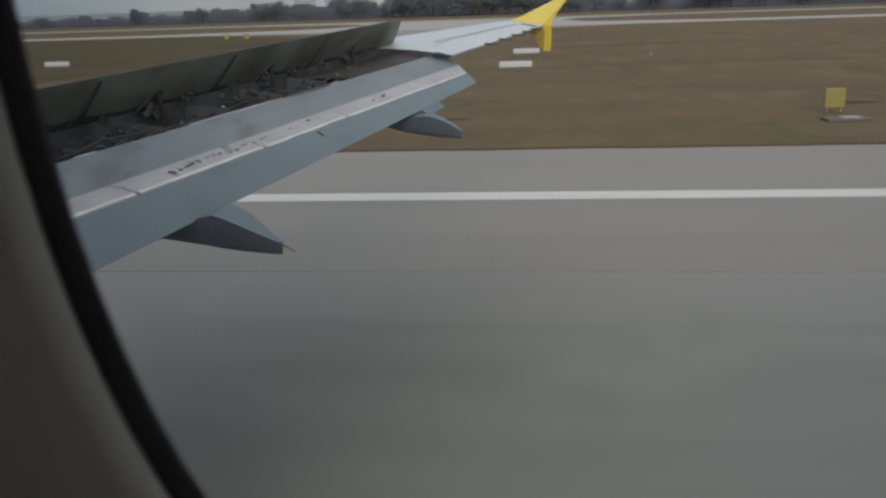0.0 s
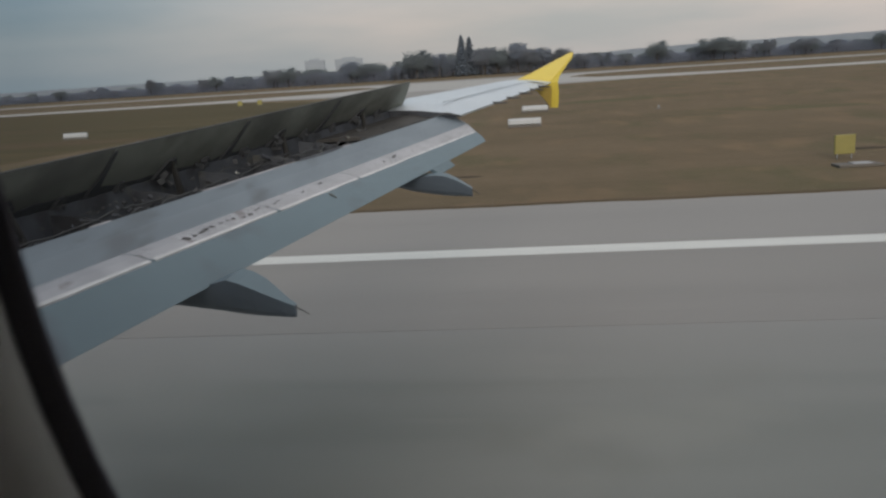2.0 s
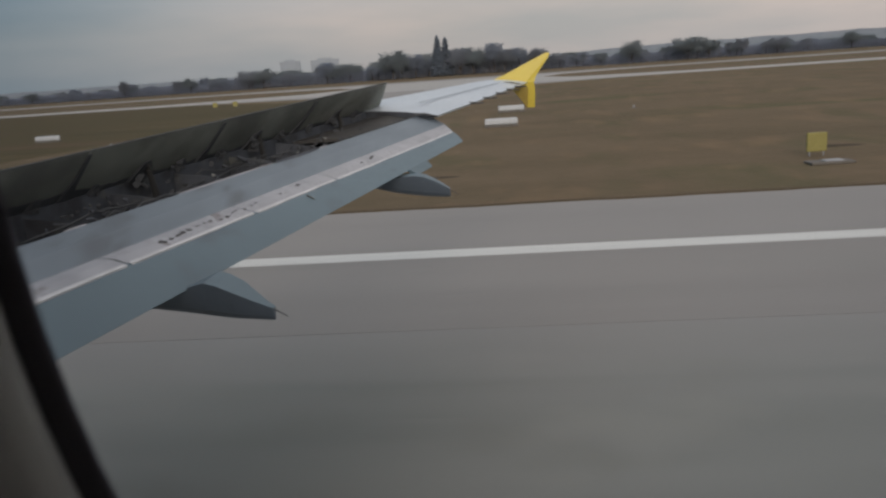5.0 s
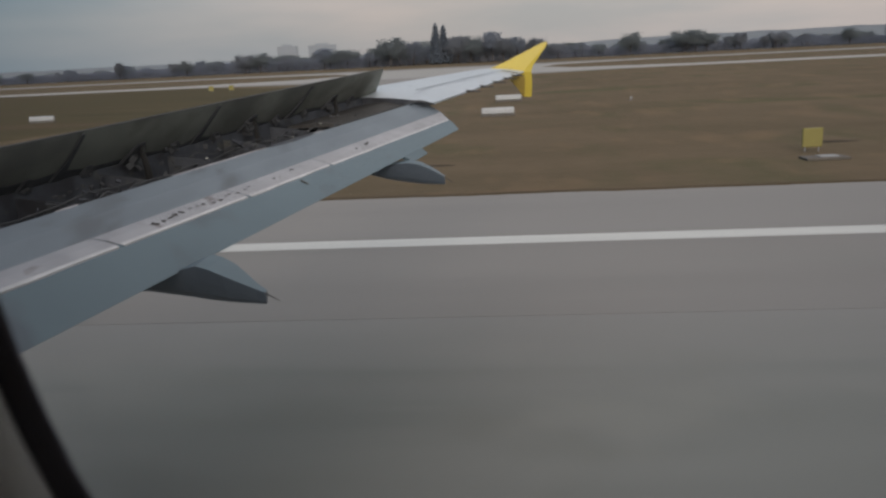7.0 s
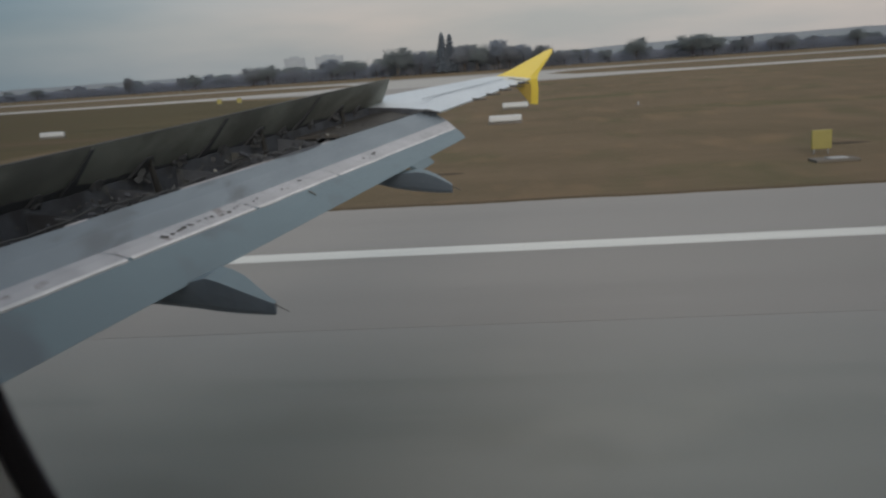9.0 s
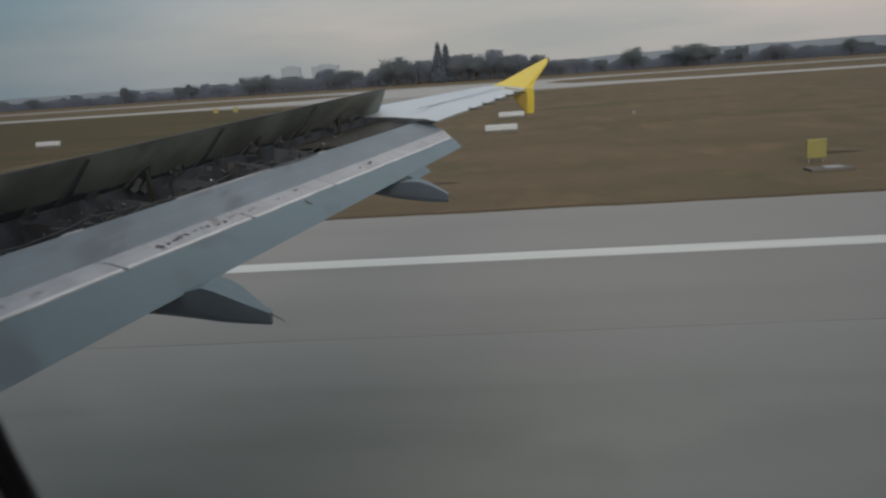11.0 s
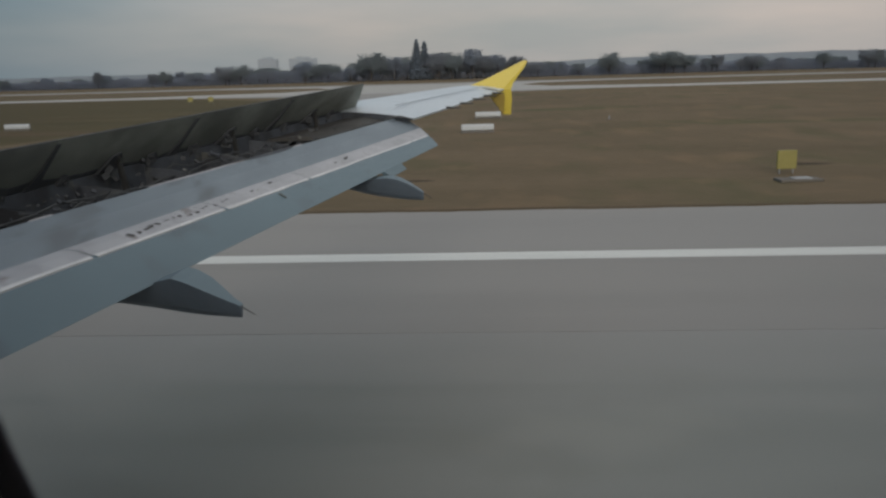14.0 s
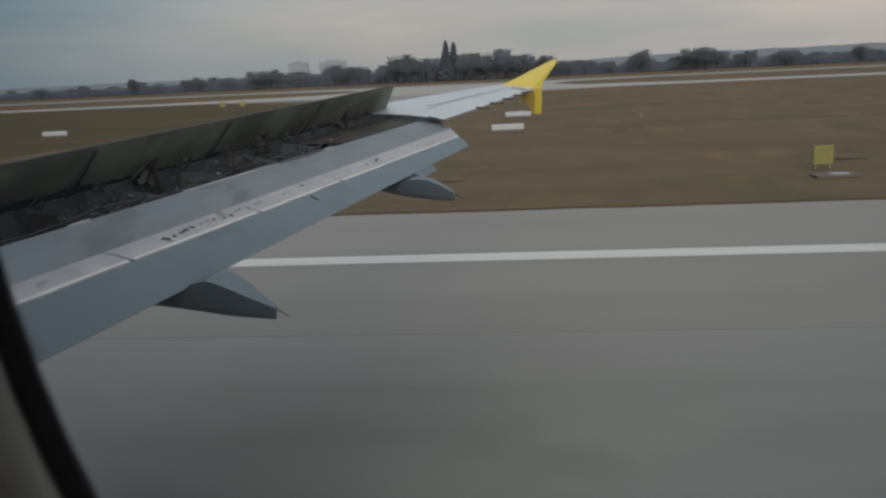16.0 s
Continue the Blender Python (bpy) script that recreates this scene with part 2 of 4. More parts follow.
M_OCHRE = material("shaded_yellow_paint", (0.38, 0.27, 0.05), (0.28, 0.20, 0.055), 0.5, scale=2.5, fine=14, amount=1.0)
M_PANEL = material("cabin_panel", (0.80, 0.80, 0.755), (0.75, 0.75, 0.705), 0.65, scale=5, fine=200, amount=0.5, bump=0.05, bump_scale=400)
M_SEAL = material("black_rubber_seal", (0.105, 0.100, 0.118), (0.082, 0.079, 0.093), 0.6, scale=20, fine=120)
M_CABIN = material("cabin_lining", (0.70, 0.70, 0.68), rough=0.8, scale=3)
M_FUSE = material("fuselage_paint", (0.62, 0.62, 0.62), rough=0.4, scale=1)
M_SIGN = material("sign_enamel", (0.48, 0.50, 0.51), (0.40, 0.42, 0.43), 0.5, scale=3)
M_YSIGN = material("sign_yellow", (0.29, 0.255, 0.075), rough=0.5, scale=3)
M_STEEL = material("galvanised_steel", (0.38, 0.39, 0.40), rough=0.5, metal=0.7, scale=10)
M_BASE = material("cast_concrete", (0.155, 0.138, 0.118), rough=0.9, scale=4)
M_LAMPGLASS = material("lamp_glass", (0.45, 0.46, 0.47), rough=0.2, scale=8)
M_BARK = material("bark", (0.13, 0.115, 0.105), (0.09, 0.08, 0.074), 0.95, scale=1, fine=8)
# leaf, scrub and hill colours are paled and blued: distance haze is put in
M_LEAF_A = material("hazed_autumn_leaves", (0.359, 0.404, 0.421), (0.297, 0.338, 0.361), 0.9, scale=0.35, fine=2.5, amount=1.0, spec=0.1)
M_LEAF_B = material("hazed_brown_leaves", (0.375, 0.404, 0.442), (0.317, 0.343, 0.384), 0.9, scale=0.35, fine=2.5, amount=1.0, spec=0.1)
M_LEAF_C = material("hazed_grey_twigs", (0.400, 0.451, 0.525), (0.342, 0.383, 0.450), 0.9, scale=0.35, fine=2.5, amount=1.0, spec=0.1)
M_NEEDLE = material("hazed_dark_needles", (0.153, 0.180, 0.212), (0.124, 0.147, 0.176), 0.9, scale=0.5, fine=3, amount=1.0, spec=0.1)
M_SCRUB = material("hazed_far_scrub", (0.383, 0.420, 0.496), (0.317, 0.349, 0.419), 0.95, scale=0.05, fine=0.5, amount=1.0, spec=0.1)
M_HILL = material("hazed_far_woodland", (0.255, 0.272, 0.288), (0.212, 0.230, 0.246), 0.95, scale=0.006, fine=0.06, amount=1.0, spec=0.05)
# haze of the distance is also mixed into facade and window colours
M_BLOCK = material("hazed_concrete_facade", (0.303, 0.330, 0.352), (0.275, 0.303, 0.330), 0.9, scale=0.05, fine=0.5)
M_PANE = material("dull_window_glass", (0.252, 0.276, 0.300), rough=0.4, scale=0.1)
M_BLUE = material("blue_cladding", (0.07, 0.105, 0.18), (0.055, 0.085, 0.15), 0.6, scale=0.5)
M_ROOF = material("grey_roofing", (0.16, 0.16, 0.165), rough=0.8, scale=0.5)


def leafy(m, share=0.62):
    """Thin leaves and twigs let part of the light through."""
    n, l = m.node_tree.nodes, m.node_tree.links
    b, out = n["Principled BSDF"], n["Material Output"]
    tr, mix = n.new("ShaderNodeBsdfTranslucent"), n.new("ShaderNodeMixShader")
    l.new(b.inputs["Base Color"].links[0].from_socket, tr.inputs["Color"])
    # the clump's own normal counts for little, which evens out light and shade
    geo, ease, unit = n.new("ShaderNodeNewGeometry"), n.new("ShaderNodeVectorMath"), n.new("ShaderNodeVectorMath")
    ease.operation, unit.operation = "MULTIPLY_ADD", "NORMALIZE"
    l.new(geo.outputs["Normal"], ease.inputs[0])
    ease.inputs[1].default_value, ease.inputs[2].default_value = (0.3, 0.3, 0.3), (0.0, -0.5, 0.6)
    l.new(ease.outputs[0], unit.inputs[0])
    l.new(unit.outputs[0], b.inputs["Normal"])
    mix.inputs[0].default_value = share
    l.new(b.outputs[0], mix.inputs[1])
    l.new(tr.outputs[0], mix.inputs[2])
    l.new(mix.outputs[0], out.inputs["Surface"])


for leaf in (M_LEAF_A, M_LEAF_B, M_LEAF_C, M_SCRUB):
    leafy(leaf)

# the pane: clear acrylic, with a rim tint that imitates dimming near the window edge
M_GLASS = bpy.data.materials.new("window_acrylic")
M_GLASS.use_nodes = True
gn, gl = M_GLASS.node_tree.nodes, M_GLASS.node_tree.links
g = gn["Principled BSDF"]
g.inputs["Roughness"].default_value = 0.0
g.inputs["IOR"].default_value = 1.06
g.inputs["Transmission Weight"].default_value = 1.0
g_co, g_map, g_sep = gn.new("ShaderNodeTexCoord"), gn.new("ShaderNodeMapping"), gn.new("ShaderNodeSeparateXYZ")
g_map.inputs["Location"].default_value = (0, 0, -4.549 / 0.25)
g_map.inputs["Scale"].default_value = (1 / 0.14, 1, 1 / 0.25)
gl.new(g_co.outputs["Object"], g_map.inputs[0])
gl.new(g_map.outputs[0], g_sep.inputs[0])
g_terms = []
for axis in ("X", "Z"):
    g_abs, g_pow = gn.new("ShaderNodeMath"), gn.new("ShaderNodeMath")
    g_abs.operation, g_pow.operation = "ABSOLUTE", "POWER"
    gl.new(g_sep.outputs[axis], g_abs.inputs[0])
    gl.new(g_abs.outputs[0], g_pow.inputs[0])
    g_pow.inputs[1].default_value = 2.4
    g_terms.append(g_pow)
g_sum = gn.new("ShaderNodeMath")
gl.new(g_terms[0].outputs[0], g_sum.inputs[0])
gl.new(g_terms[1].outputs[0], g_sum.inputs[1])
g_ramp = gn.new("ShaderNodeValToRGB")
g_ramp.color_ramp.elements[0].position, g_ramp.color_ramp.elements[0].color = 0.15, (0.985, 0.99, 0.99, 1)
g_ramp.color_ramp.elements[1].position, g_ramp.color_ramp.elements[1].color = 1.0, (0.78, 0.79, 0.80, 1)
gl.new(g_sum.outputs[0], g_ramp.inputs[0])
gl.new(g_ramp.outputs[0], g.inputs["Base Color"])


# ---------------------------------------------------------------- mesh helpers
def mesh_of(name, verts, faces, mats, which=None, smooth=False):
    me = bpy.data.meshes.new(name)
    me.from_pydata([tuple(v) for v in verts], [], faces)
    for m in (mats if isinstance(mats, (list, tuple)) else [mats]):
        me.materials.append(m)
    if which:
        me.polygons.foreach_set("material_index", which)
    if smooth:
        me.polygons.foreach_set("use_smooth", [True] * len(me.polygons))
    bm = bmesh.new()
    bm.from_mesh(me)
    bmesh.ops.recalc_face_normals(bm, faces=bm.faces)
    bm.to_mesh(me)
    bm.free()
    return me


def under(ob, parent):
    ob.parent = parent
    return ob


def part(name, data, parent, label=""):
    return tagged(under(new(name, data), parent), label)


def loft(name, rings, mats, which=None, smooth=False, caps=True, first=0):
    """Closed rings of equal length, joined one to the next."""
    n = len(rings[0])
    verts = [v for r in rings for v in r]
    faces, idx = [], []
    for i in range(len(rings) - 1):
        for j in range(n):
            k = (j + 1) % n
            faces.append((i * n + j, i * n + k, (i + 1) * n + k, (i + 1) * n + j))
            idx.append(which[j] if which else 0)
    if caps:
        faces += [tuple(range(n))[::-1], tuple(range((len(rings) - 1) * n, len(rings) * n))]
        idx += [which[0] if which else first, which[0] if which else 0]
    return mesh_of(name, verts, faces, mats, idx, smooth)


def box(name, size, mat, at=(0, 0, 0), bevel=0.0, m=None):
    bm = bmesh.new()
    bmesh.ops.create_cube(bm, size=1, matrix=(m or Matrix()) @ Matrix.Translation(at) @ Matrix.Diagonal((*size, 1)))
    if bevel:
        bmesh.ops.bevel(bm, geom=bm.edges[:], offset=bevel, segments=2, affect="EDGES", profile=0.5)
    me = bpy.data.meshes.new(name)
    bm.to_mesh(me)
    bm.free()
    me.materials.append(mat)
    return me


def tube(name, a, b, r0, r1, mat, n=10):
    a, b = Vector(a), Vector(b)
    q = (b - a).to_track_quat("Z", "Y").to_matrix()
    rings = [[p + q @ Vector((r * math.cos(6.28319 * k / n), r * math.sin(6.28319 * k / n), 0)) for k in range(n)]
             for p, r in ((a, r0), (b, r1))]
    return loft(name, rings, mat, smooth=False)


def structure(name, data, label=""):
    return tagged(new(name, data), label, kind="structure")


# ---------------------------------------------------------------- ground, runway, taxiways
def slab(name, x0, x1, y0, y1, top, deep, mat, label=""):
    v = [(x0, y0, top), (x1, y0, top), (x1, y1, top), (x0, y1, top)]
    v += [(x, y, top - deep) for x, y, z in v]
    f = [(0, 1, 2, 3), (7, 6, 5, 4), (0, 4, 5, 1), (1, 5, 6, 2), (2, 6, 7, 3), (3, 7, 4, 0)]
    return structure(name, mesh_of(name, v, f, mat), label)


def ground():
    n = 40
    xs = [4500 * math.copysign(abs(u) ** 2.2, u) for u in np.linspace(-1, 1, n)]
    ys = [-1500 + 6200 * u for u in np.linspace(0, 1, n)]
    v = [(x, y, -0.06) for y in ys for x in xs]
    f = [(j * n + i, j * n + i + 1, (j + 1) * n + i + 1, (j + 1) * n + i) for j in range(n - 1) for i in range(n - 1)]
    structure("ground", mesh_of("ground", v, f, M_GRASS), "flat brown autumn airfield grass reaching the horizon")


def plate(name, outline, top, deep, mat, label=""):
    """A paved area of any outline, with its own thickness."""
    n = len(outline)
    v = [(x, y, top) for x, y in outline] + [(x, y, top - deep) for x, y in outline]
    f = [tuple(range(n)), tuple(range(2 * n - 1, n - 1, -1))] + [(i, n + i, n + (i + 1) % n, (i + 1) % n) for i in range(n)]
    return structure(name, mesh_of(name, v, f, mat), label)


def bezier(a, b, c, d, count=24):
    a, b, c, d = (Vector(p) for p in (a, b, c, d))
    return [a * (1 - t) ** 3 + b * 3 * t * (1 - t) ** 2 + c * 3 * t * t * (1 - t) + d * t ** 3 for t in (i / count for i in range(count + 1))]


def ribbon(name, line, width, top, deep, mat, label=""):
    """A painted line or a strip of paving along a curve."""
    left, right = [], []
    for i, p in enumerate(line):
        d = (line[min(i + 1, len(line) - 1)] - line[max(i - 1, 0)]).normalized()
        s = Vector((-d.y, d.x)) * width / 2
        left.append(p + s)
        right.append(p - s)
    v, f = [], []
    for l_, r_ in zip(left, right):
        v += [(l_.x, l_.y, top), (r_.x, r_.y, top), (r_.x, r_.y, top - deep), (l_.x, l_.y, top - deep)]
    for i in range(len(line) - 1):
        a = i * 4
        f += [(a + k, a + (k + 1) % 4, a + 4 + (k + 1) % 4, a + 4 + k) for k in range(4)]
    f += [(3, 2, 1, 0), tuple(len(v) - 4 + k for k in range(4))]
    return structure(name, mesh_of(name, v, f, mat), label)


ground()
slab("runway", -900, 900, -25.0, 13.50, 0.0, 0.3, M_NEAR, "grey concrete runway, darker than its edge lane")
slab("runway_edge_lane", -900, 900, 13.52, 19.83, 0.0, 0.3, M_LANE, "paler grey-pink concrete edge lane of the runway")
slab("runway_shoulder", -900, 900, 19.85, 25.85, -0.004, 0.3, M_SHOULDER, "grey-pink paved runway shoulder")
slab("runway_joint", -900, 900, 13.50, 13.52, -0.008, 0.2, M_SEALANT)
slab("shoulder_joint", -900, 900, 19.83, 19.85, -0.01, 0.2, M_SEALANT)
slab("runway_side_stripe", -900, 900, 18.95, 19.75, 0.004, 0.003, M_WHITE, "continuous white painted runway side stripe")
slab("taxiway", -1500, 1500, 159.0, 173, -0.02, 0.2, M_TAXI, "pale concrete taxiway running beside the runway")
slab("far_taxiway", -1500, 1500, 234, 253, -0.02, 0.2, M_SHOULDER, "pale concrete apron road beyond the taxiway")

plate("taxiway_junction", [(-78, 173), (-46, 184), (-38, 204), (-46, 223), (-78, 234), (38, 234), (14, 223), (8, 204), (14, 184), (38, 173)], -0.02, 0.2, M_TAXI, "pale concrete crossing between the two taxiways")

# the exit that leads from the runway to the taxiway, its near corner stepped, its mouth flared
EXIT = [(-38.9, 25.85), (-38.3, 30.5), (-34.6, 30.6), (-33.9, 35.5), (-32.2, 35.7), (-30.4, 65), (-26.1, 125), (-34, 148), (-62, 159.0),
        (24, 159.0), (2, 150), (-7.5, 132), (-11, 92), (-13.3, 59), (-14.5, 36.2), (-12.4, 33.7), (-10.3, 30.4), (-8.7, 25.85)]
plate("meadow", [(-900, 25.85), (-38.9, 25.85), (-34, 60), (-26.1, 125), (-62, 159.0), (-900, 159.0)], -0.05, 0.2, M_MEADOW, "dark olive-green grass ahead of the exit taxiway")
plate("exit_taxiway", EXIT, -0.012, 0.2, M_SHOULDER, "grey paved exit taxiway leaving the runway through the grass")
ribbon("exit_centre_line", bezier((-14, 150), (-18, 112), (-22, 75), (-23.1, 36)), 0.5, -0.008, 0.003, M_YELLOWLINE, "worn yellow painted taxiway centre line")
# each branch keeps to one side of the stripe, on the shoulder and on the runway
ribbon("lead_off_line", bezier((-23.1, 36), (-23.0, 24), (-18.5, 13.5), (-4.0, 4.5)), 0.55, 0.007, 0.003, M_YELLOWLINE, "worn yellow painted lead-off line curving onto the runway")
ribbon("lead_off_line", bezier((-23.15, 36), (-24.0, 26.5), (-31.0, 17.5), (-46.0, 5.0)), 0.55, 0.007, 0.003, M_YELLOWLINE, "worn yellow painted lead-off line curving onto the runway")
for i in range(9):
    x = -28.0 + 1.75 * i
    slab("hold_line_dash", x, x + 1.1, 77.4, 78.3, -0.008, 0.003, M_REDLINE, "faded red painted dash across the exit taxiway")
# the oblique exits and the touchdown marks that lie behind
ribbon("rapid_exit_taxiway", bezier((262, 26), (282, 33), (330, 62), (470, 160)), 15, -0.014, 0.2, M_SHOULDER, "grey paved rapid exit taxiway slanting away through the grass")
ribbon("rapid_exit_taxiway", bezier((640, 26), (662, 31), (712, 56), (850, 160)), 15, -0.014, 0.2, M_SHOULDER, "grey paved rapid exit taxiway slanting away through the grass")
ribbon("rapid_exit_line", bezier((560, 6), (610, 10), (660, 22), (712, 56)), 0.5, 0.007, 0.003, M_YELLOWLINE, "yellow painted line leading to the rapid exit")
slab("aiming_point_mark", 585, 625, 5.5, 10.5, 0.006, 0.003, M_WHITE, "broad white painted aiming point block")
for y, w, x0, x1 in ((8.05, 0.16, 540, 760), (8.6, 0.10, 500, 700), (7.2, 0.3, 560, 800)):
    slab("rubber_streak", x0, x1, y, y + w, 0.003, 0.002, M_RUBBER, "faint dark tyre rubber streak on the concrete")


def verge():
    """The ragged edge of the turf where it laps over the shoulder."""
    rng = random.Random(3)
    n = 640
    for x0, x1 in ((-170, -38.9), (-8.7, 230)):
        v, f = [], []
        for i in range(n):
            x = x0 + (x1 - x0) * i / (n - 1)
            e = 25.77 + 0.10 * noise.noise((x * 0.35, 0, 0)) + 0.07 * noise.noise((x * 1.7, 3, 0)) + rng.uniform(-0.02, 0.02)
            v += [(x, e, -0.004), (x, e + 0.04, 0.03), (x, e + 0.2, 0.025), (x, e + 0.75, -0.058)]
            if i:
                a = (i - 1) * 4
                f += [(a + k, a + k + 1, a + k + 5, a + k + 4) for k in range(3)]
        structure("grass_verge", mesh_of("grass_verge", v, f, M_TUFT, smooth=True), "ragged brown turf edge along the shoulder")


def soil_patch(x, y, long_, wide, seed):
    """A low scar of bare earth in the grass, a little raised and ragged."""
    r = random.Random(seed)
    n, m = 18, 3
    v, f = [(x, y, -0.03)], []
    for k in range(1, m + 1):
        for i in range(n):
            a = 6.28319 * i / n
            q = k / m * r.uniform(0.8, 1.15)
            v.append((x + long_ / 2 * q * math.cos(a), y + wide / 2 * q * math.sin(a), -0.03 - 0.034 * (k / m) ** 2 + r.uniform(-0.008, 0.012)))
    f += [(0, 1 + i, 1 + (i + 1) % n) for i in range(n)]
    for k in range(m - 1):
        a = 1 + k * n
        f += [(a + i, a + n + i, a + n + (i + 1) % n, a + (i + 1) % n) for i in range(n)]
    structure("soil_patch", mesh_of("soil_patch", v, f, M_SOIL, smooth=True), "low scar of dark bare soil in the grass")


verge()
for k, (x, y, a, b) in enumerate(((13.9, 36.5, 2.6, 0.8), (-3.5, 33.5, 2.6, 0.6), (31.0, 48.0, 6.0, 1.0), (-52.0, 34.0, 3.0, 0.7))):
    soil_patch(x, y, a, b, 50 + k)

# ---------------------------------------------------------------- the airplane
SWEEP = 0.306          # metres aft for each metre outboard, along the trailing edge
airplane = tagged(new("airplane"), "airliner wing with raised spoilers, lowered flaps and yellow wingtip fence", "airplane")
airplane.matrix_world = BANK


def aft(c, y):
    return c + SWEEP * y


def z_hinge(y):
    return 3.60 + 0.065 * (y - 5.5)


def front_wing():
    """The wing ahead of the spoiler hinges, from the root to the outer wing."""
    rings = []
    for y in np.linspace(0.1, 11.95, 14):
        xl, xh, zh = -0.95 + 0.5 * (y - 15.5) - 0.14 * (11.95 - y), aft(-5.92, y), z_hinge(y)
        ch = xh - xl
        rings.append([(xl, y, zh - 0.10), (xl + 0.06 * ch, y, zh + 0.02), (xl + 0.35 * ch, y, zh + 0.09), (xl + 0.75 * ch, y, zh + 0.05),
                      (xh, y, zh), (xh, y, zh - 0.34), (xl + 0.5 * ch, y, zh - 0.42), (xl + 0.1 * ch, y, zh - 0.25)])
    part("wing_box", loft("wing_box", rings, M_SKIN, smooth=True), airplane, "pale grey painted wing skin")


def trail_z(y):
    """Height of the outer wing's trailing edge, which droops towards its root."""
    return 3.955 + 0.057 * (y - 11) - 0.040 * min(1, max(0, 1 - (y - 11.32) / 4.18)) ** 0.8


def outer_wing():
    rings = []
    for u in (0, 0.07, 0.14, 0.22, 0.35, 0.5, 0.65, 0.8, 0.9, 1):
        yt, yf = 11.32 + 4.18 * u, 11.9 + 3.6 * u
        xt, zt = aft(-4.65, yt), trail_z(yt)
        xl = -0.95 + 0.5 * (yf - 15.5)
        zc = 4.15 + 0.043 * (yf - 12) - 0.11 * max(0, 1 - u / 0.22)
        row = []
        for s, dz in ((0, -0.10), (0.04, -0.03), (0.18, -0.005), (0.38, 0.0), (0.62, None), (0.82, None), (1, None)):
            y = yf + (yt - yf) * s
            x = xl + (xt - xl) * s
            if dz is None:
                q = (s - 0.38) / 0.62
                z = zc + (zt - zc) * (0.35 * q + 0.65 * q * q)
            else:
                z = zc + dz
            row.append((x, y, z))
        row += [(xt - 0.02, yt, zt - 0.025), (xl + 0.5 * (xt - xl), yf + 0.5 * (yt - yf), zc - 0.22), (xl + 0.1 * (xt - xl), yf, zc - 0.19)]
        rings.append(row)
    # the root cap takes the dark bay colour, painting the shade beneath the wing
    part("outer_wing", loft("outer_wing", rings, [M_SKIN, M_BAY], first=1), airplane, "pale grey outer wing with aileron")
    # the aileron's hinge gap, a thin dark strip a little proud of the skin
    v = []
    for u in (0.1, 0.88):
        yt, yf = 11.32 + 4.18 * u, 11.9 + 3.6 * u
        xt, zt, xl, zc = aft(-4.65, yt), trail_z(yt), -0.95 + 0.5 * (yf - 15.5), 4.15 + 0.043 * (yf - 12)
        for s in (0.70, 0.715):
            q = (s - 0.38) / 0.62
            v.append((xl + (xt - xl) * s, yf + (yt - yf) * s, zc + (zt - zc) * (0.35 * q + 0.65 * q * q) + 0.012))
    part("aileron_gap", mesh_of("aileron_gap", v, [(0, 1, 3, 2)], M_NOSE), airplane)
    # the line where the leading skin panel ends
    v = []
    for u in (0.06, 0.97):
        yt, yf = 11.32 + 4.18 * u, 11.9 + 3.6 * u
        xt, xl, zc = aft(-4.65, yt), -0.95 + 0.5 * (yf - 15.5), 4.15 + 0.043 * (yf - 12) - 0.11 * max(0, 1 - u / 0.22)
        for q in (0.30, 0.307):
            v.append((xl + (xt - xl) * q, yf + (yt - yf) * q, zc + 0.009))
    part("panel_line", mesh_of("panel_line", v, [(0, 1, 3, 2)], M_NOSE), airplane)
    # the gap at the aileron's outer end, beside the fence
    v = []
    for s in (0.74, 0.86, 1.0):
        for u in (0.895, 0.912):
            yt, yf = 11.32 + 4.18 * u, 11.9 + 3.6 * u
            xt, zt, xl, zc = aft(-4.65, yt), trail_z(yt), -0.95 + 0.5 * (yf - 15.5), 4.15 + 0.043 * (yf - 12)
            q = (s - 0.38) / 0.62
            v.append((xl + (xt - xl) * s, yf + (yt - yf) * s, zc + (zt - zc) * (0.35 * q + 0.65 * q * q) + 0.012))
    part("aileron_end_gap", mesh_of("aileron_end_gap", v, [(0, 1, 3, 2), (2, 3, 5, 4)], M_BAY), airplane)
    for y in (12.6, 13.2, 13.8, 14.35, 14.8):
        x, z = aft(-4.65, y), trail_z(y)
        part("static_wick", tube("static_wick", (x - 0.03, y, z), (x + 0.20, y + 0.02, z - 0.012), 0.024, 0.009, M_CHIP, 6), airplane)


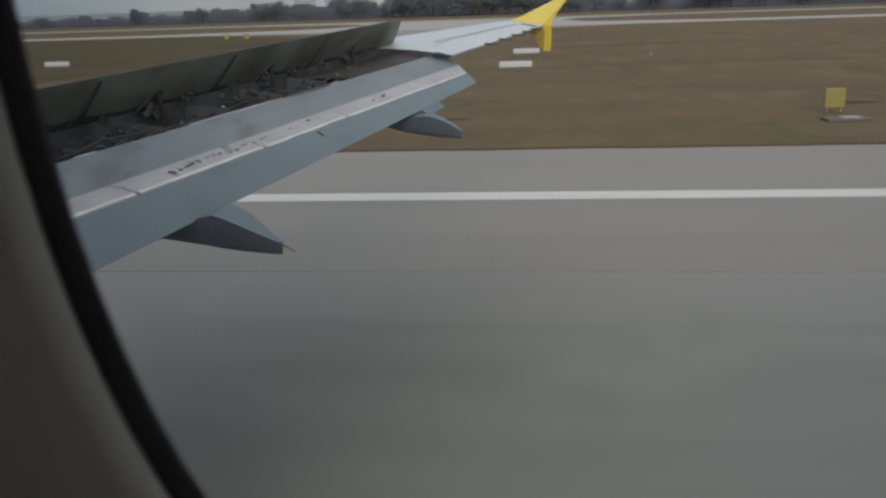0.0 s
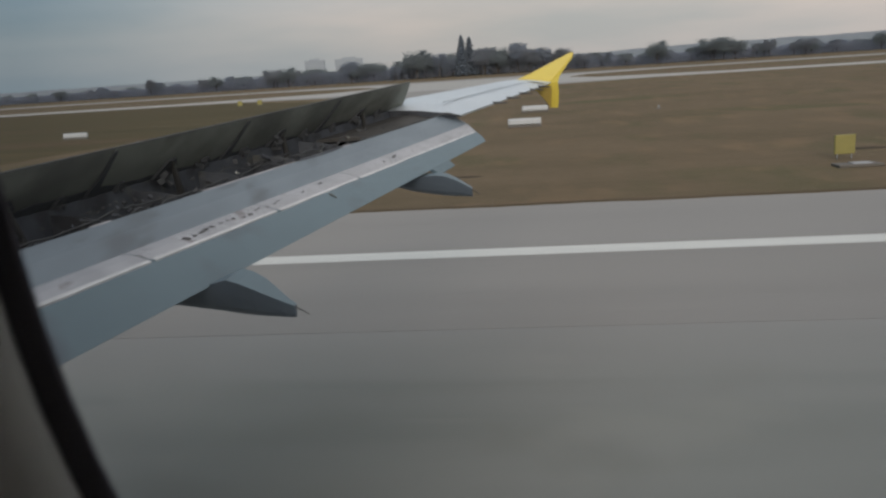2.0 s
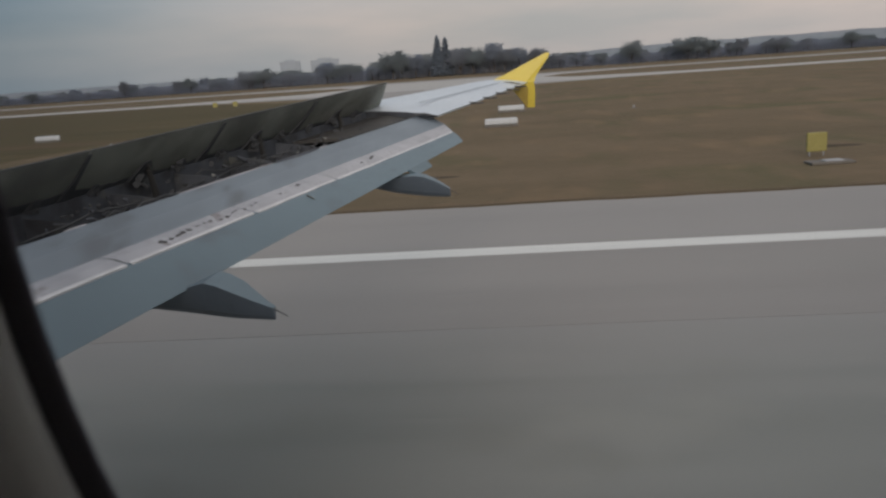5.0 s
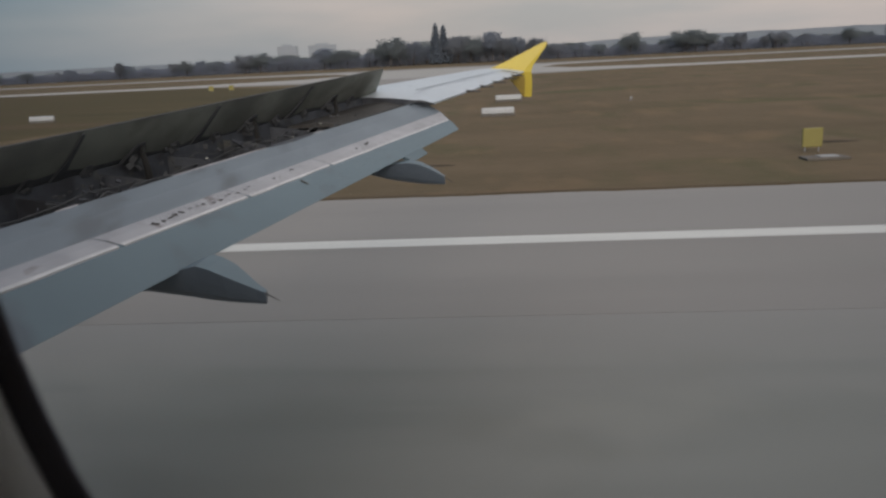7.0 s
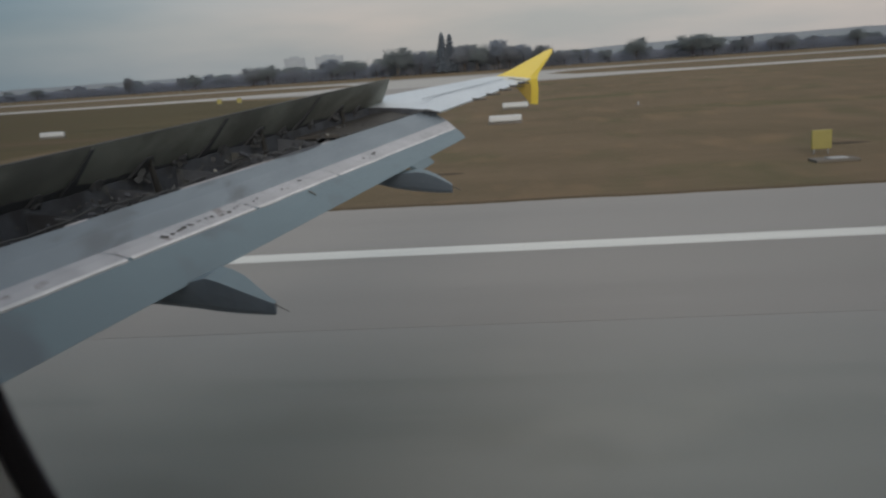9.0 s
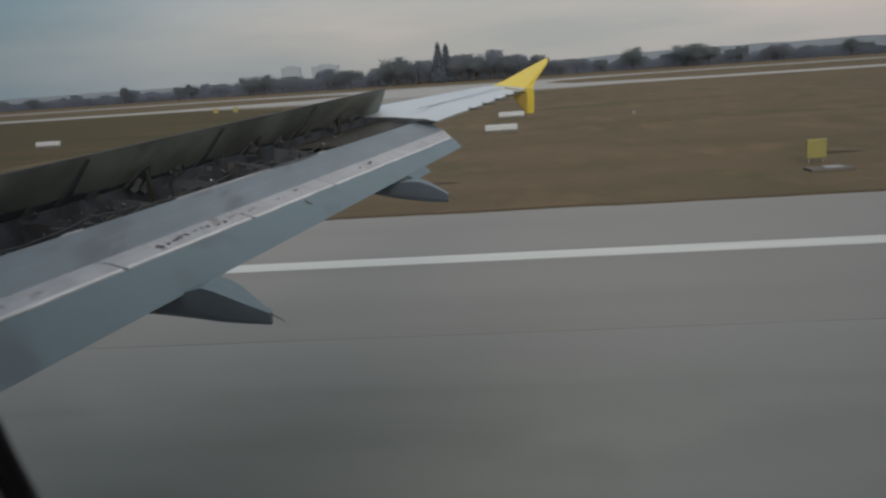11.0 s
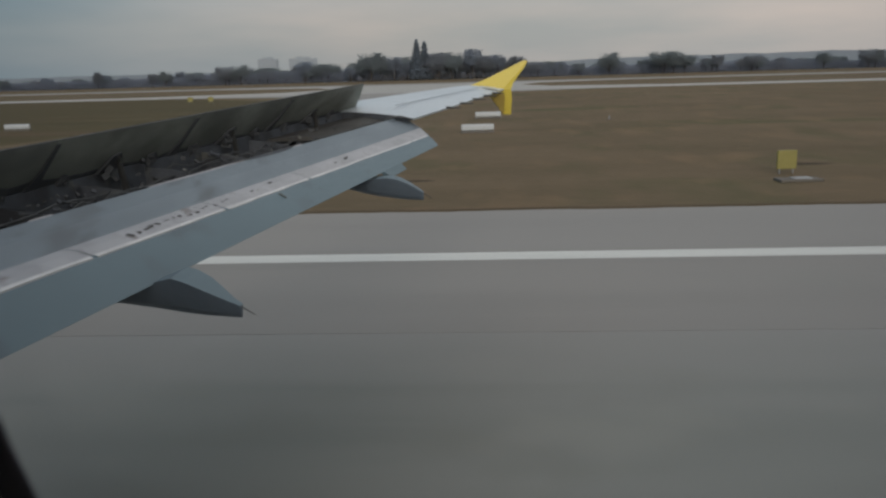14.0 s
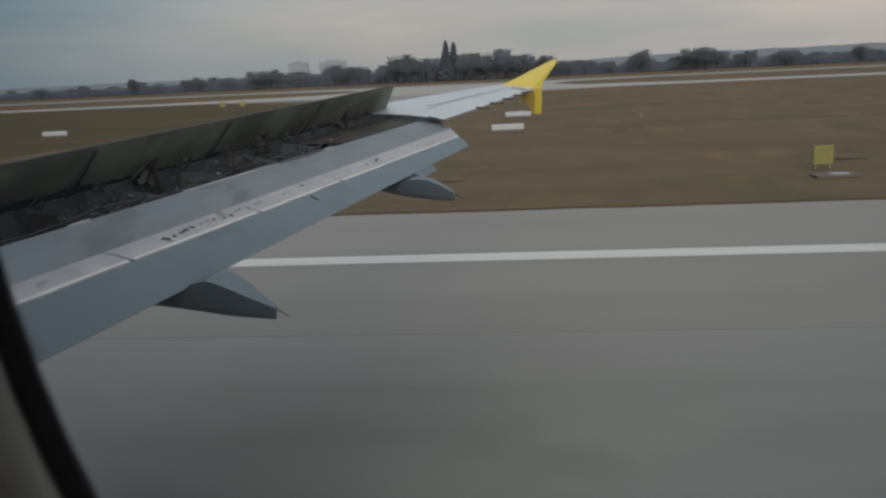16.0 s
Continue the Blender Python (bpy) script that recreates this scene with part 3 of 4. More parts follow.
def wingtip_fence():
    out = [(-0.62, 4.27), (-0.30, 4.385), (0.40, 4.70), (0.47, 4.722), (0.52, 4.71), (0.49, 4.63), (0.33, 4.42), (0.25, 4.31), (0.215, 4.20), (0.225, 4.0), (0.205, 3.74),
           (0.18, 3.73), (0.05, 3.74), (-0.02, 3.86), (-0.17, 4.06), (-0.45, 4.19)]
    n = len(out)
    cx, cz = 0.05, 4.2

    def side(z):
        """The lower blade is canted outwards."""
        return 15.55 + 0.36 * max(0, 4.2 - z)

    v = [(x, side(z) - 0.012, z) for x, z in out] + [(cx, 15.55 - 0.035, cz)] + [(x, side(z) + 0.012, z) for x, z in out] + [(cx, 15.55 + 0.035, cz)]
    f = []
    for i in range(n):
        j = (i + 1) % n
        f += [(i, j, n), (n + 1 + j, n + 1 + i, 2 * n + 1), (j, i, n + 1 + i, n + 1 + j)]
    fence = part("wingtip_fence", mesh_of("wingtip_fence", v, f, M_YELLOW), airplane, "bright yellow wingtip fence")
    # shade painted as darker skin on the front half of the lower blade
    patch = [(-0.16, 4.055), (-0.015, 3.865), (0.055, 3.752), (0.075, 3.752), (0.085, 3.95), (0.10, 4.10), (0.05, 4.13), (-0.10, 4.10)]
    k = len(patch)
    v = [(x, side(z) - 0.012 - d, z) for d in (0.021, 0.034) for x, z in patch]
    part("shaded_skin", mesh_of("shaded_skin", v, [tuple(range(k))[::-1], tuple(range(k, 2 * k))] + [(i, (i + 1) % k, k + (i + 1) % k, k + i) for i in range(k)], M_OCHRE), fence, "dull yellow paint darkened as shade")


# flap chord lines: offset aft, height at y = 5, rise per metre, outer end
NOSE = (-5.00, 3.565, 0.057)
BAND_A = (-4.60, 3.408, 0.060)
BAND_B = (-4.41, 3.358, 0.056)
EDGE = (-4.10, 3.100, 0.088)


def on_line(line, y, lift=0.0):
    return Vector((aft(line[0], y), y, line[1] + line[2] * (y - 5) + lift))


def flap_end(c):
    """Outer end of the flap at a chord offset: cut back behind the rounded nose corner."""
    return float(np.interp(c, (-5.0, -4.6, -4.41, -4.1), (11.65, 11.42, 11.20, 10.73)))


def flap():
    rings = []
    for u in np.linspace(0, 1, 16):
        def at(line, lift=0.0, dc=0.0):
            y = 2.6 + (flap_end(line[0]) - 2.6) * u
            p = on_line(line, y, lift)
            return p + Vector((dc, 0, 0))
        n_, a_, b_, e_ = at(NOSE), at(BAND_A), at(BAND_B), at(EDGE)
        mid1, mid2 = n_.lerp(a_, 0.5) + Vector((0, 0, 0.018)), b_.lerp(e_, 0.5) + Vector((0, 0, 0.012))
        rings.append([n_ + Vector((-0.10, 0, -0.06)), n_, mid1, a_, b_, mid2, e_, e_ + Vector((-0.012, 0, -0.007)),
                      b_ + Vector((-0.05, 0, -0.13)), n_ + Vector((0.05, 0, -0.24)), n_ + Vector((-0.10, 0, -0.16))])
    which = [1, 1, 1, 0, 0, 0, 0, 0, 0, 1, 1]
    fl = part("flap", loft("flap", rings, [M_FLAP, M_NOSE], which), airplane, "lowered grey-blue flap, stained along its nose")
    # bright rubbing strips along the flap's back, in lengths with gaps between them
    cuts = [2.7, 5.27, 6.72, 8.08, 10.62, 11.185]
    for y0, y1 in zip(cuts, cuts[1:]):
        v, k = [], 14
        for i in range(k + 1):
            y = y0 + 0.006 + (y1 - y0 - 0.012) * i / k
            ya = y + (0.22 if y1 > 10 and i == k else 0)
            a_, b_ = on_line(BAND_A, ya, 0.004), on_line(BAND_B, y, 0.004)
            v += [a_ - Vector((0, 0, 0.006)), a_, a_.lerp(b_, 0.5) + Vector((0, 0, 0.006)), b_, b_ - Vector((0, 0, 0.006))]
        f = [(i * 5 + j, i * 5 + j + 1, i * 5 + j + 6, i * 5 + j + 5) for i in range(k) for j in range(4)]
        part("rub_strip", mesh_of("rub_strip", v, f, M_STRIP), fl, "bright scuffed metal rubbing strip")
    # bright pieces painted where the nose lip catches light, and a dark gap along it
    for y0, y1, mat, dz in ((6.65, 8.0, M_STRIP, 0.009), (5.46, 5.66, M_STRIP, 0.009), (8.86, 9.06, M_STRIP, 0.009), (8.03, 8.88, M_BAY, 0.012)):
        v = []
        for i in range(9):
            y = y0 + (y1 - y0) * i / 8
            p = on_line(NOSE, y, dz)
            w = (0.030 if mat is M_BAY else 0.007) * (0.5 + 0.8 * math.sin(3.14159 * i / 8))
            v += [p + Vector((-0.012, 0, -0.012)), p, p + Vector((w, 0, -0.3 * w - 0.008))]
        part("nose_edge", mesh_of("nose_edge", v, [(3 * i + j, 3 * i + j + 1, 3 * i + j + 4, 3 * i + j + 3) for i in range(8) for j in range(2)], mat), fl)
    # a bracket and a few chips
    p, q = (on_line(BAND_B, 7.44).lerp(on_line(EDGE, 7.44), k) + Vector((0, 0, 0.014)) for k in (0.2, 0.42))
    part("bracket", tube("bracket", p, q, 0.010, 0.007, M_RIB, 6), fl)
    chips = random.Random(5)
    rows = [(5.72 + 0.085 * k + chips.uniform(-0.02, 0.02), 0.56 + chips.uniform(-0.12, 0.10), chips.uniform(0.03, 0.07) * (1.25 if k < 5 else 0.8), chips.uniform(0.020, 0.046) * (1.4 if k < 5 else 0.7)) for k in range(15)]
    rows += [(7.28, 0.5, 0.05, 0.02), (7.62, 0.35, 0.06, 0.03), (9.05, 0.5, 0.10, 0.04), (9.12, 0.4, 0.06, 0.03), (8.8, 0.55, 0.06, 0.03)]
    for y, q, long_, wide in rows:
        p = on_line(BAND_A, y).lerp(on_line(BAND_B, y), q)
        k, lo, hi = 7, [], []
        for i in range(k):
            a = 6.28319 * i / k
            r = chips.uniform(0.6, 1.2)
            g_ = Vector((math.cos(a) * wide * r * 0.5, math.sin(a) * long_ * r * 0.5, 0))
            g_.x += SWEEP * g_.y
            g_.z = -0.27 * (g_.x - SWEEP * g_.y) + 0.058 * g_.y
            lo.append(p + g_)
            hi.append(p + g_ * 0.9 + Vector((0, 0, 0.0125)))
        part("chip", loft("chip", [lo, hi], M_CHIP), fl, "dark worn chip in the paint")
    # worn bright lip below the strips
    for y0, y1 in zip(cuts, cuts[1:]):
        v = []
        for i in range(15):
            y = y0 + 0.02 + (y1 - y0 - 0.04) * i / 14
            b_ = on_line(BAND_B, y, 0.0)
            w = 0.022 + 0.012 * noise.noise((y * 2.1, 0, 4))
            v += [b_ + Vector((-0.004, 0, 0.0065)), b_ + Vector((w, 0, -0.0 - w * 0.55 + 0.008)), b_ + Vector((w, 0, -w * 0.55 - 0.004))]
        part("strip_lip", mesh_of("strip_lip", v, [(i * 3 + j, i * 3 + j + 1, i * 3 + j + 4, i * 3 + j + 3) for i in range(14) for j in range(2)], M_RIM), fl, "bright worn lip of the rubbing strip")


SKEW = 0.18            # spoiler ends are cut square to the swept hinge line


def lumps(name, rng, at, spread, sizes, count, mat):
    """A knot of small fittings grown together: short blocks and stubs at all angles."""
    bm = bmesh.new()
    for _ in range(count):
        p = Vector(at) + Vector([rng.gauss(0, k) for k in spread])
        m = Matrix.Translation(p) @ Euler([rng.uniform(0, 3.1) for _ in range(3)]).to_matrix().to_4x4()
        q = rng.uniform(*sizes)
        if rng.random() < 0.5:
            bmesh.ops.create_cone(bm, cap_ends=True, segments=8, radius1=q * 0.45, radius2=q * rng.uniform(0.3, 0.45), depth=q * rng.uniform(0.8, 2.4), matrix=m)
        else:
            bmesh.ops.create_cube(bm, size=1, matrix=m @ Matrix.Diagonal((q, q * rng.uniform(0.4, 1.1), q * rng.uniform(0.5, 1.6), 1)))
    me = bpy.data.meshes.new(name)
    bm.to_mesh(me)
    bm.free()
    me.materials.append(mat)
    return me


def hose(name, points, r, mat, n=7):
    """A pipe bent through points."""
    points = [Vector(p) for p in points]
    rings = []
    for i, p in enumerate(points):
        d = (points[min(i + 1, len(points) - 1)] - points[max(i - 1, 0)]).normalized()
        q = d.to_track_quat("Z", "Y").to_matrix()
        rings.append([p + q @ Vector((r * math.cos(6.28319 * k / n), r * math.sin(6.28319 * k / n), 0)) for k in range(n)])
    return loft(name, rings, mat, smooth=True)


def spoiler(y0, y1, square=SKEW):
    g_ = 0.006
    rings = []
    for y, k in ((y0 + g_, SKEW), ((y0 + y1) / 2, (SKEW + square) / 2), (y1 - g_, square)):
        h = Vector((aft(-5.90, y + k), y + k, z_hinge(y + k) + 0.01))
        t = Vector((aft(-5.40, y), y, 4.06 + 0.061 * (y - 5.5)))
        d = (t - h).normalized()
        nrm = Vector((-d.z, 0, d.x)).normalized()
        rings.append([h, h.lerp(t, 0.55) - nrm * 0.012, t - nrm * 0.004, t + nrm * 0.006, h.lerp(t, 0.5) + nrm * 0.05, h + nrm * 0.06])
    sp = part("spoiler", loft("spoiler", rings, [M_SPOILER, M_SPOILTOP, M_GAP], [0, 0, 2, 2, 1, 1]), airplane, "raised spoiler panel with a dark grimy underside")
    rng = random.Random(int(y0 * 100))

    def at(y, q, off=0.012):
        """A point on the underside, q of the way from hinge to trailing edge."""
        h = Vector((aft(-5.90, y + SKEW), y + SKEW, z_hinge(y + SKEW) + 0.01))
        t = Vector((aft(-5.40, y), y, 4.06 + 0.061 * (y - 5.5)))
        return h.lerp(t, q) + Vector((off, 0, -off * 0.6))

    # the dark joint to the next panel: broad at the hinge, a hair at the tip
    v = []
    for off in (0.010, 0.026):
        v += [at(y0 + g_ - 0.10, 0.0, off), at(y0 + g_ + 0.05, 0.0, off), at(y0 + g_ + 0.022, 0.40, off), at(y0 + g_ + 0.012, 0.93, off * 0.7), at(y0 + g_ - 0.018, 0.93, off * 0.7),
              at(y0 + g_ - 0.03, 0.45, off)]
    f = [(0, 1, 2, 3, 4, 5), (11, 10, 9, 8, 7, 6)] + [(k, (k + 1) % 6, 6 + (k + 1) % 6, 6 + k) for k in range(6)]
    part("edge_rib", mesh_of("edge_rib", v, f, M_GAP), sp, "dark rib along the panel joint")
    # dark strip painted as shade up from the hinge, higher inboard, with a ragged upper edge
    v, k = [], 26
    for i in range(k + 1):
        y = y0 + 0.03 + (y1 - y0 - 0.06) * i / k
        q = 0.13 + 0.16 * max(0, min(1, (7.2 - y) / 3)) + (0.10 + 0.08 * max(0, min(1, (7.5 - y) / 3))) * noise.noise((y * 2.3, 3, 1)) + 0.05 * noise.noise((y * 9, 1, 1))
        v += [at(y, -0.04, 0.010), at(y, max(0.04, q), 0.008), at(y, max(0.04, q), 0.002)]
    part("hinge_shade", mesh_of("hinge_shade", v, [(i * 3 + j, i * 3 + j + 1, i * 3 + j + 4, i * 3 + j + 3) for i in range(k) for j in range(2)], M_GAP), sp, "dark painted shade along the hinge")
    # hinge fittings: a large knot round the actuator at mid span, a smaller one beside it
    for q, top, w in ((0.47, 0.46, 0.085), (0.80, 0.26, 0.05), (0.17, 0.22, 0.05)):
        y = y0 + (y1 - y0) * q
        v = []
        for off in (0.012, 0.035):
            v += [at(y - w * 1.5, 0.0, off), at(y + w * 1.3, 0.0, off), at(y + w * 1.2, top * 0.7, off), at(y + w * 0.7, top, off * 0.6), at(y - w * 0.2, top * 0.92, off * 0.6),
                  at(y - w * 0.9, top * 0.55, off)]
        part("hinge_bracket", mesh_of("hinge_bracket", v, f, M_GAP), sp)
        part("hinge_fitting", lumps("hinge_fitting", rng, at(y, top * 0.42, 0.03), (0.02, w * 0.7, 0.10 * top), (0.03, 0.075 if q == 0.47 else 0.05), 9, M_GAP), sp)
    y = y0 + (y1 - y0) * 0.47
    act = part("actuator", tube("actuator", at(y + 0.10, -0.12, 0.20), at(y + 0.03, 0.32, 0.05), 0.036, 0.024, M_MECH, 12), sp)
    part("piston_rod", tube("piston_rod", at(y + 0.05, 0.2, 0.09), at(y + 0.02, 0.40, 0.04), 0.014, 0.014, M_BRIGHT, 8), act)
    return sp


def bay():
    """The open bay under the spoilers, with its spar, pipes and brackets."""
    rings = []
    for y in np.linspace(2.6, 11.7, 8):
        z = z_hinge(y)
        rings.append([(aft(-5.90, y), y, z + 0.03), (aft(-5.84, y), y, z + 0.03), (aft(-5.80, y), y, z - 0.36), (aft(-5.0, y), y, z - 0.42),
                      (aft(-5.0, y), y, z - 0.46), (aft(-5.88, y), y, z - 0.40)])
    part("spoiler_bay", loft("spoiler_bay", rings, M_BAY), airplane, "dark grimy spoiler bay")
    rng = random.Random(11)
    # bent pipes and cable looms in short runs
    for i in range(40):
        y, c, dz = rng.uniform(2.8, 9.6), rng.uniform(-5.74, -5.20), rng.uniform(-0.20, -0.05)
        run, k = rng.uniform(0.35, 1.3), rng.randint(4, 7)
        pts = []
        for j in range(k + 1):
            yy = min(y + run * j / k, 9.9)
            pts.append((aft(c + rng.gauss(0, 0.022), yy), yy + j * 0.002, z_hinge(yy) + dz + rng.gauss(0, 0.020)))
        part("pipe", hose("pipe", pts, rng.uniform(0.005, 0.010), M_GAP), airplane)
    # ribs that cross the bay
    for y in np.arange(3.45, 9.8, 0.85):
        v = []
        for t in (-0.012, 0.012):
            v += [(aft(-5.80, y + t), y + t, z_hinge(y) - 0.01), (aft(-5.50, y + t), y + t, z_hinge(y) - 0.05), (aft(-5.16, y + t), y + t, z_hinge(y) - 0.14),
                  (aft(-5.16, y + t), y + t, z_hinge(y) - 0.30), (aft(-5.80, y + t), y + t, z_hinge(y) - 0.34)]
        part("bay_rib", mesh_of("bay_rib", v, [(0, 1, 2, 3, 4), (9, 8, 7, 6, 5)] + [(k, (k + 1) % 5, 5 + (k + 1) % 5, 5 + k) for k in range(5)], M_BAY), airplane)
    for i in range(290):
        y, c = rng.uniform(2.9, 10.3), rng.uniform(-5.80, -5.12)
        big = rng.random() < 0.06
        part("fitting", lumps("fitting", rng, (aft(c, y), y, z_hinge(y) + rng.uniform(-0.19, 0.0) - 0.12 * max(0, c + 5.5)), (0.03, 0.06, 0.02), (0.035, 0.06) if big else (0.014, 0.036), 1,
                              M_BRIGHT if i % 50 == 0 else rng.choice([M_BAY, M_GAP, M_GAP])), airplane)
    # a smooth brown-stained shroud closes the outer end of the bay
    rings = []
    for y in (9.75, 10.2, 11.0, 11.75):
        zh, zn = z_hinge(y), NOSE[1] + NOSE[2] * (y - 5)
        rings.append([(aft(-5.80, y), y, zh - 0.06), (aft(-5.45, y), y, zh - 0.035), (aft(-5.14, y), y, zn - 0.02), (aft(-5.14, y), y, zn - 0.05), (aft(-5.80, y), y, zh - 0.09)])
    part("shroud_panel", loft("shroud_panel", rings, M_SHROUD), airplane, "brown-stained shroud panel")
    for y in (4.3, 7.4, 9.4):
        m = Matrix.Translation((aft(-5.2, y), y, z_hinge(y) - 0.0)) @ pose(0, 0, 0, 10, 20, 17)
        part("bright_fitting", box("bright_fitting", (0.035, 0.025, 0.02), M_BRIGHT, m=m, bevel=0.006), airplane, "bright metal fitting")
    # a dark strip put in for the gap between flap end and outer wing
    pts = [(-1.606, 3.934), (-1.53, 3.948), (-1.45, 3.960), (-1.384, 3.966), (-1.30, 3.948), (-1.176, 3.909)]
    rings = [[(x, 11.30, z + h), (x, 11.36, z + h), (x, 11.36, z - h), (x, 11.30, z - h)] for (x, z), h in zip(pts, (0.004, 0.010, 0.013, 0.014, 0.011, 0.004))]
    part("flap_end_gap", loft("flap_end_gap", rings, M_GAP), airplane, "dark strip in the gap at the flap's outer end")


def fairing(y, stations):
    """A canoe-shaped flap track fairing with a sharp chine; stations: x, chine, keel, half width."""
    rings = []
    for x, zt, zb, w in stations:
        h = zt - zb
        half = [(1.0, zt), (0.97, zt - 0.04 * h), (0.78, zt - 0.42 * h), (0.56, zb + 0.24 * h), (0.30, zb + 0.06 * h)]
        rings.append([(x, y - w * q, z) for q, z in half] + [(x, y, zb)] + [(x, y + w * q, z) for q, z in half[::-1]] + [(x, y, zt + 0.03 * w)])
    # tops lighter, sides darker: light from above is painted in
    part("flap_track_fairing", loft("flap_track_fairing", rings, [M_FAIRING_SIDE, M_FLAP], [0] * 10 + [1, 1]), airplane, "grey canoe-shaped flap track fairing with a cut-off tail")


def fuselage():
    n, step = 44, 0.265
    cx, cz, r = -1.73, 4.1, 1.98
    xs = [-12 + step * i for i in range(92)]
    ends = ((-17.5, 0.05, -0.5), (-17.2, 0.3, -0.45), (-16, 0.65, -0.3), (-14, 0.92, -0.1)), ((16, 0.9, 0.15), (19, 0.6, 0.6), (22, 0.3, 1.0), (23, 0.05, 1.1))
    xs = [(x, 1.0, 0.0) for x in xs]
    xs = list(ends[0]) + xs + list(ends[1])
    v = [(x, cx + q * r * math.cos(6.28319 * k / n), cz + dz + q * r * math.sin(6.28319 * k / n)) for x, q, dz in xs for k in range(n)]
    f = []
    xs = [x for x, q, dz in xs]
    for i in range(len(xs) - 1):
        for k in range(n):
            j = (k + 1) % n
            xm = (xs[i] + xs[i + 1]) / 2
            a = 6.28319 * (k + 0.5) / n
            ym, zm = cx + r * math.cos(a), cz + r * math.sin(a)
            if ym > -0.5 and abs(xm) < 0.42 and abs(zm - 4.5) < 0.5:
                continue
            if abs(zm - 4.5) < 0.22 and i % 2 == 0 and abs(xm) < 11.5 and (ym < -2 or abs(xm) > 0.42):
                continue
            f.append((i * n + k, i * n + j, (i + 1) * n + j, (i + 1) * n + k))
    part("fuselage", mesh_of("fuselage", v, f, M_FUSE), airplane, "white painted fuselage tube with a row of windows")


front_wing()
outer_wing()
wingtip_fence()
flap()
for y0, y1 in ((2.9, 4.58), (4.58, 6.28), (6.28, 7.98), (7.98, 9.7)):
    spoiler(y0, y1)
spoiler(9.7, 11.5, 0.72)
bay()
fairing(5.58, [(-3.9, 3.10, 3.03, 0.07), (-3.2, 3.12, 2.985, 0.12), (-2.75, 3.125, 2.955, 0.16), (-2.52, 3.13, 2.918, 0.175), (-2.42, 3.155, 2.900, 0.18), (-2.33, 3.175, 2.880, 0.18),
               (-2.25, 3.150, 2.867, 0.176), (-2.15, 3.097, 2.854, 0.158), (-2.05, 3.028, 2.843, 0.108), (-1.95, 2.960, 2.834, 0.052), (-1.897, 2.930, 2.831, 0.034), (-1.891, 2.924, 2.836, 0.030)])
fairing(9.0, [(-2.9, 3.40, 3.36, 0.07), (-2.2, 3.42, 3.33, 0.12), (-1.72, 3.40, 3.292, 0.13), (-1.50, 3.40, 3.228, 0.15), (-1.36, 3.415, 3.200, 0.155), (-1.25, 3.417, 3.182, 0.15),
              (-1.15, 3.398, 3.167, 0.132), (-1.05, 3.352, 3.156, 0.098), (-0.95, 3.292, 3.149, 0.072), (-0.875, 3.240, 3.144, 0.046), (-0.869, 3.234, 3.149, 0.042)])
for x, y, z in ((-1.895, 5.58, 2.912), (-0.875, 8.98, 3.225)):
    part("static_wick", tube("static_wick", (x, y, z), (x + 0.10, y, z - 0.06), 0.005, 0.003, M_MECH, 6), airplane)
# the flap's trailing edge carries a short tab over the outer track
v = [on_line(EDGE, 9.08, 0.006), on_line(EDGE, 9.56, 0.006), Vector((-1.111, 9.58, 3.435)), Vector((-1.23, 9.15, 3.395))]
v += [p + Vector((-0.03, 0, -0.02)) for p in v]
part("flap_tab", mesh_of("flap_tab", v, [(0, 1, 2, 3), (7, 6, 5, 4), (0, 4, 5, 1), (1, 5, 6, 2), (2, 6, 7, 3), (3, 7, 4, 0)], M_FLAP), airplane)
fuselage()

# ---------------------------------------------------------------- the cabin window
WIN = dict(a=0.140, b=0.250, z=4.549, n=2.4)


def oval(grow, y, count=72, dz=0.0):
    out = []
    for k in range(count):
        t = 6.28319 * k / count
        cs, sn = math.cos(t), math.sin(t)
        p = 2.0 / WIN["n"]
        out.append((((WIN["a"] + grow) * math.copysign(abs(cs) ** p, cs)), y, WIN["z"] + dz + (WIN["b"] + grow) * math.copysign(abs(sn) ** p, sn)))
    return out


def rect_ring(hx, z0, z1, y, count=72):
    out = []
    for k in range(count):
        t = 6.28319 * k / count
        cs, sn = math.cos(t), math.sin(t)
        s = 1 / max(abs(cs), abs(sn))
        out.append((hx * cs * s, y, (z0 + z1) / 2 + (z1 - z0) / 2 * sn * s))
    return out


def on_hull(ring, inset):
    """Moves a ring onto the curve of the fuselage."""
    return [(x, -1.73 + math.sqrt(1.98 ** 2 - (z - 4.1) ** 2) + inset, z) for x, y, z in ring]


def bridged(name, rings, mat, smooth=True):
    n = len(rings[0])
    v = [p for r in rings for p in r]
    f = [(i * n + j, i * n + (j + 1) % n, (i + 1) * n + (j + 1) % n, (i + 1) * n + j) for i in range(len(rings) - 1) for j in range(n)]
    return mesh_of(name, v, f, mat, smooth=smooth)


wall_in = structure("wall_window_side", bridged("wall_window_side", [oval(0.0105, 0.193), oval(0.0070, 0.1855), oval(0.0080, 0.182), oval(0.013, 0.178), oval(0.03, 0.170),
          oval(0.06, 0.158), rect_ring(0.26, 4.17, 4.93, 0.150), on_hull(rect_ring(0.45, 4.0, 5.08, 0.150), -0.09), on_hull(rect_ring(0.45, 4.0, 5.08, 0.165), -0.04)], M_PANEL),
          "grey moulded plastic cabin wall panel")
wall_in.matrix_world = BANK
window = tagged(new("window_1"), "oval airliner cabin window with a black rubber seal", "window", kind="structure")
window.matrix_world = BANK
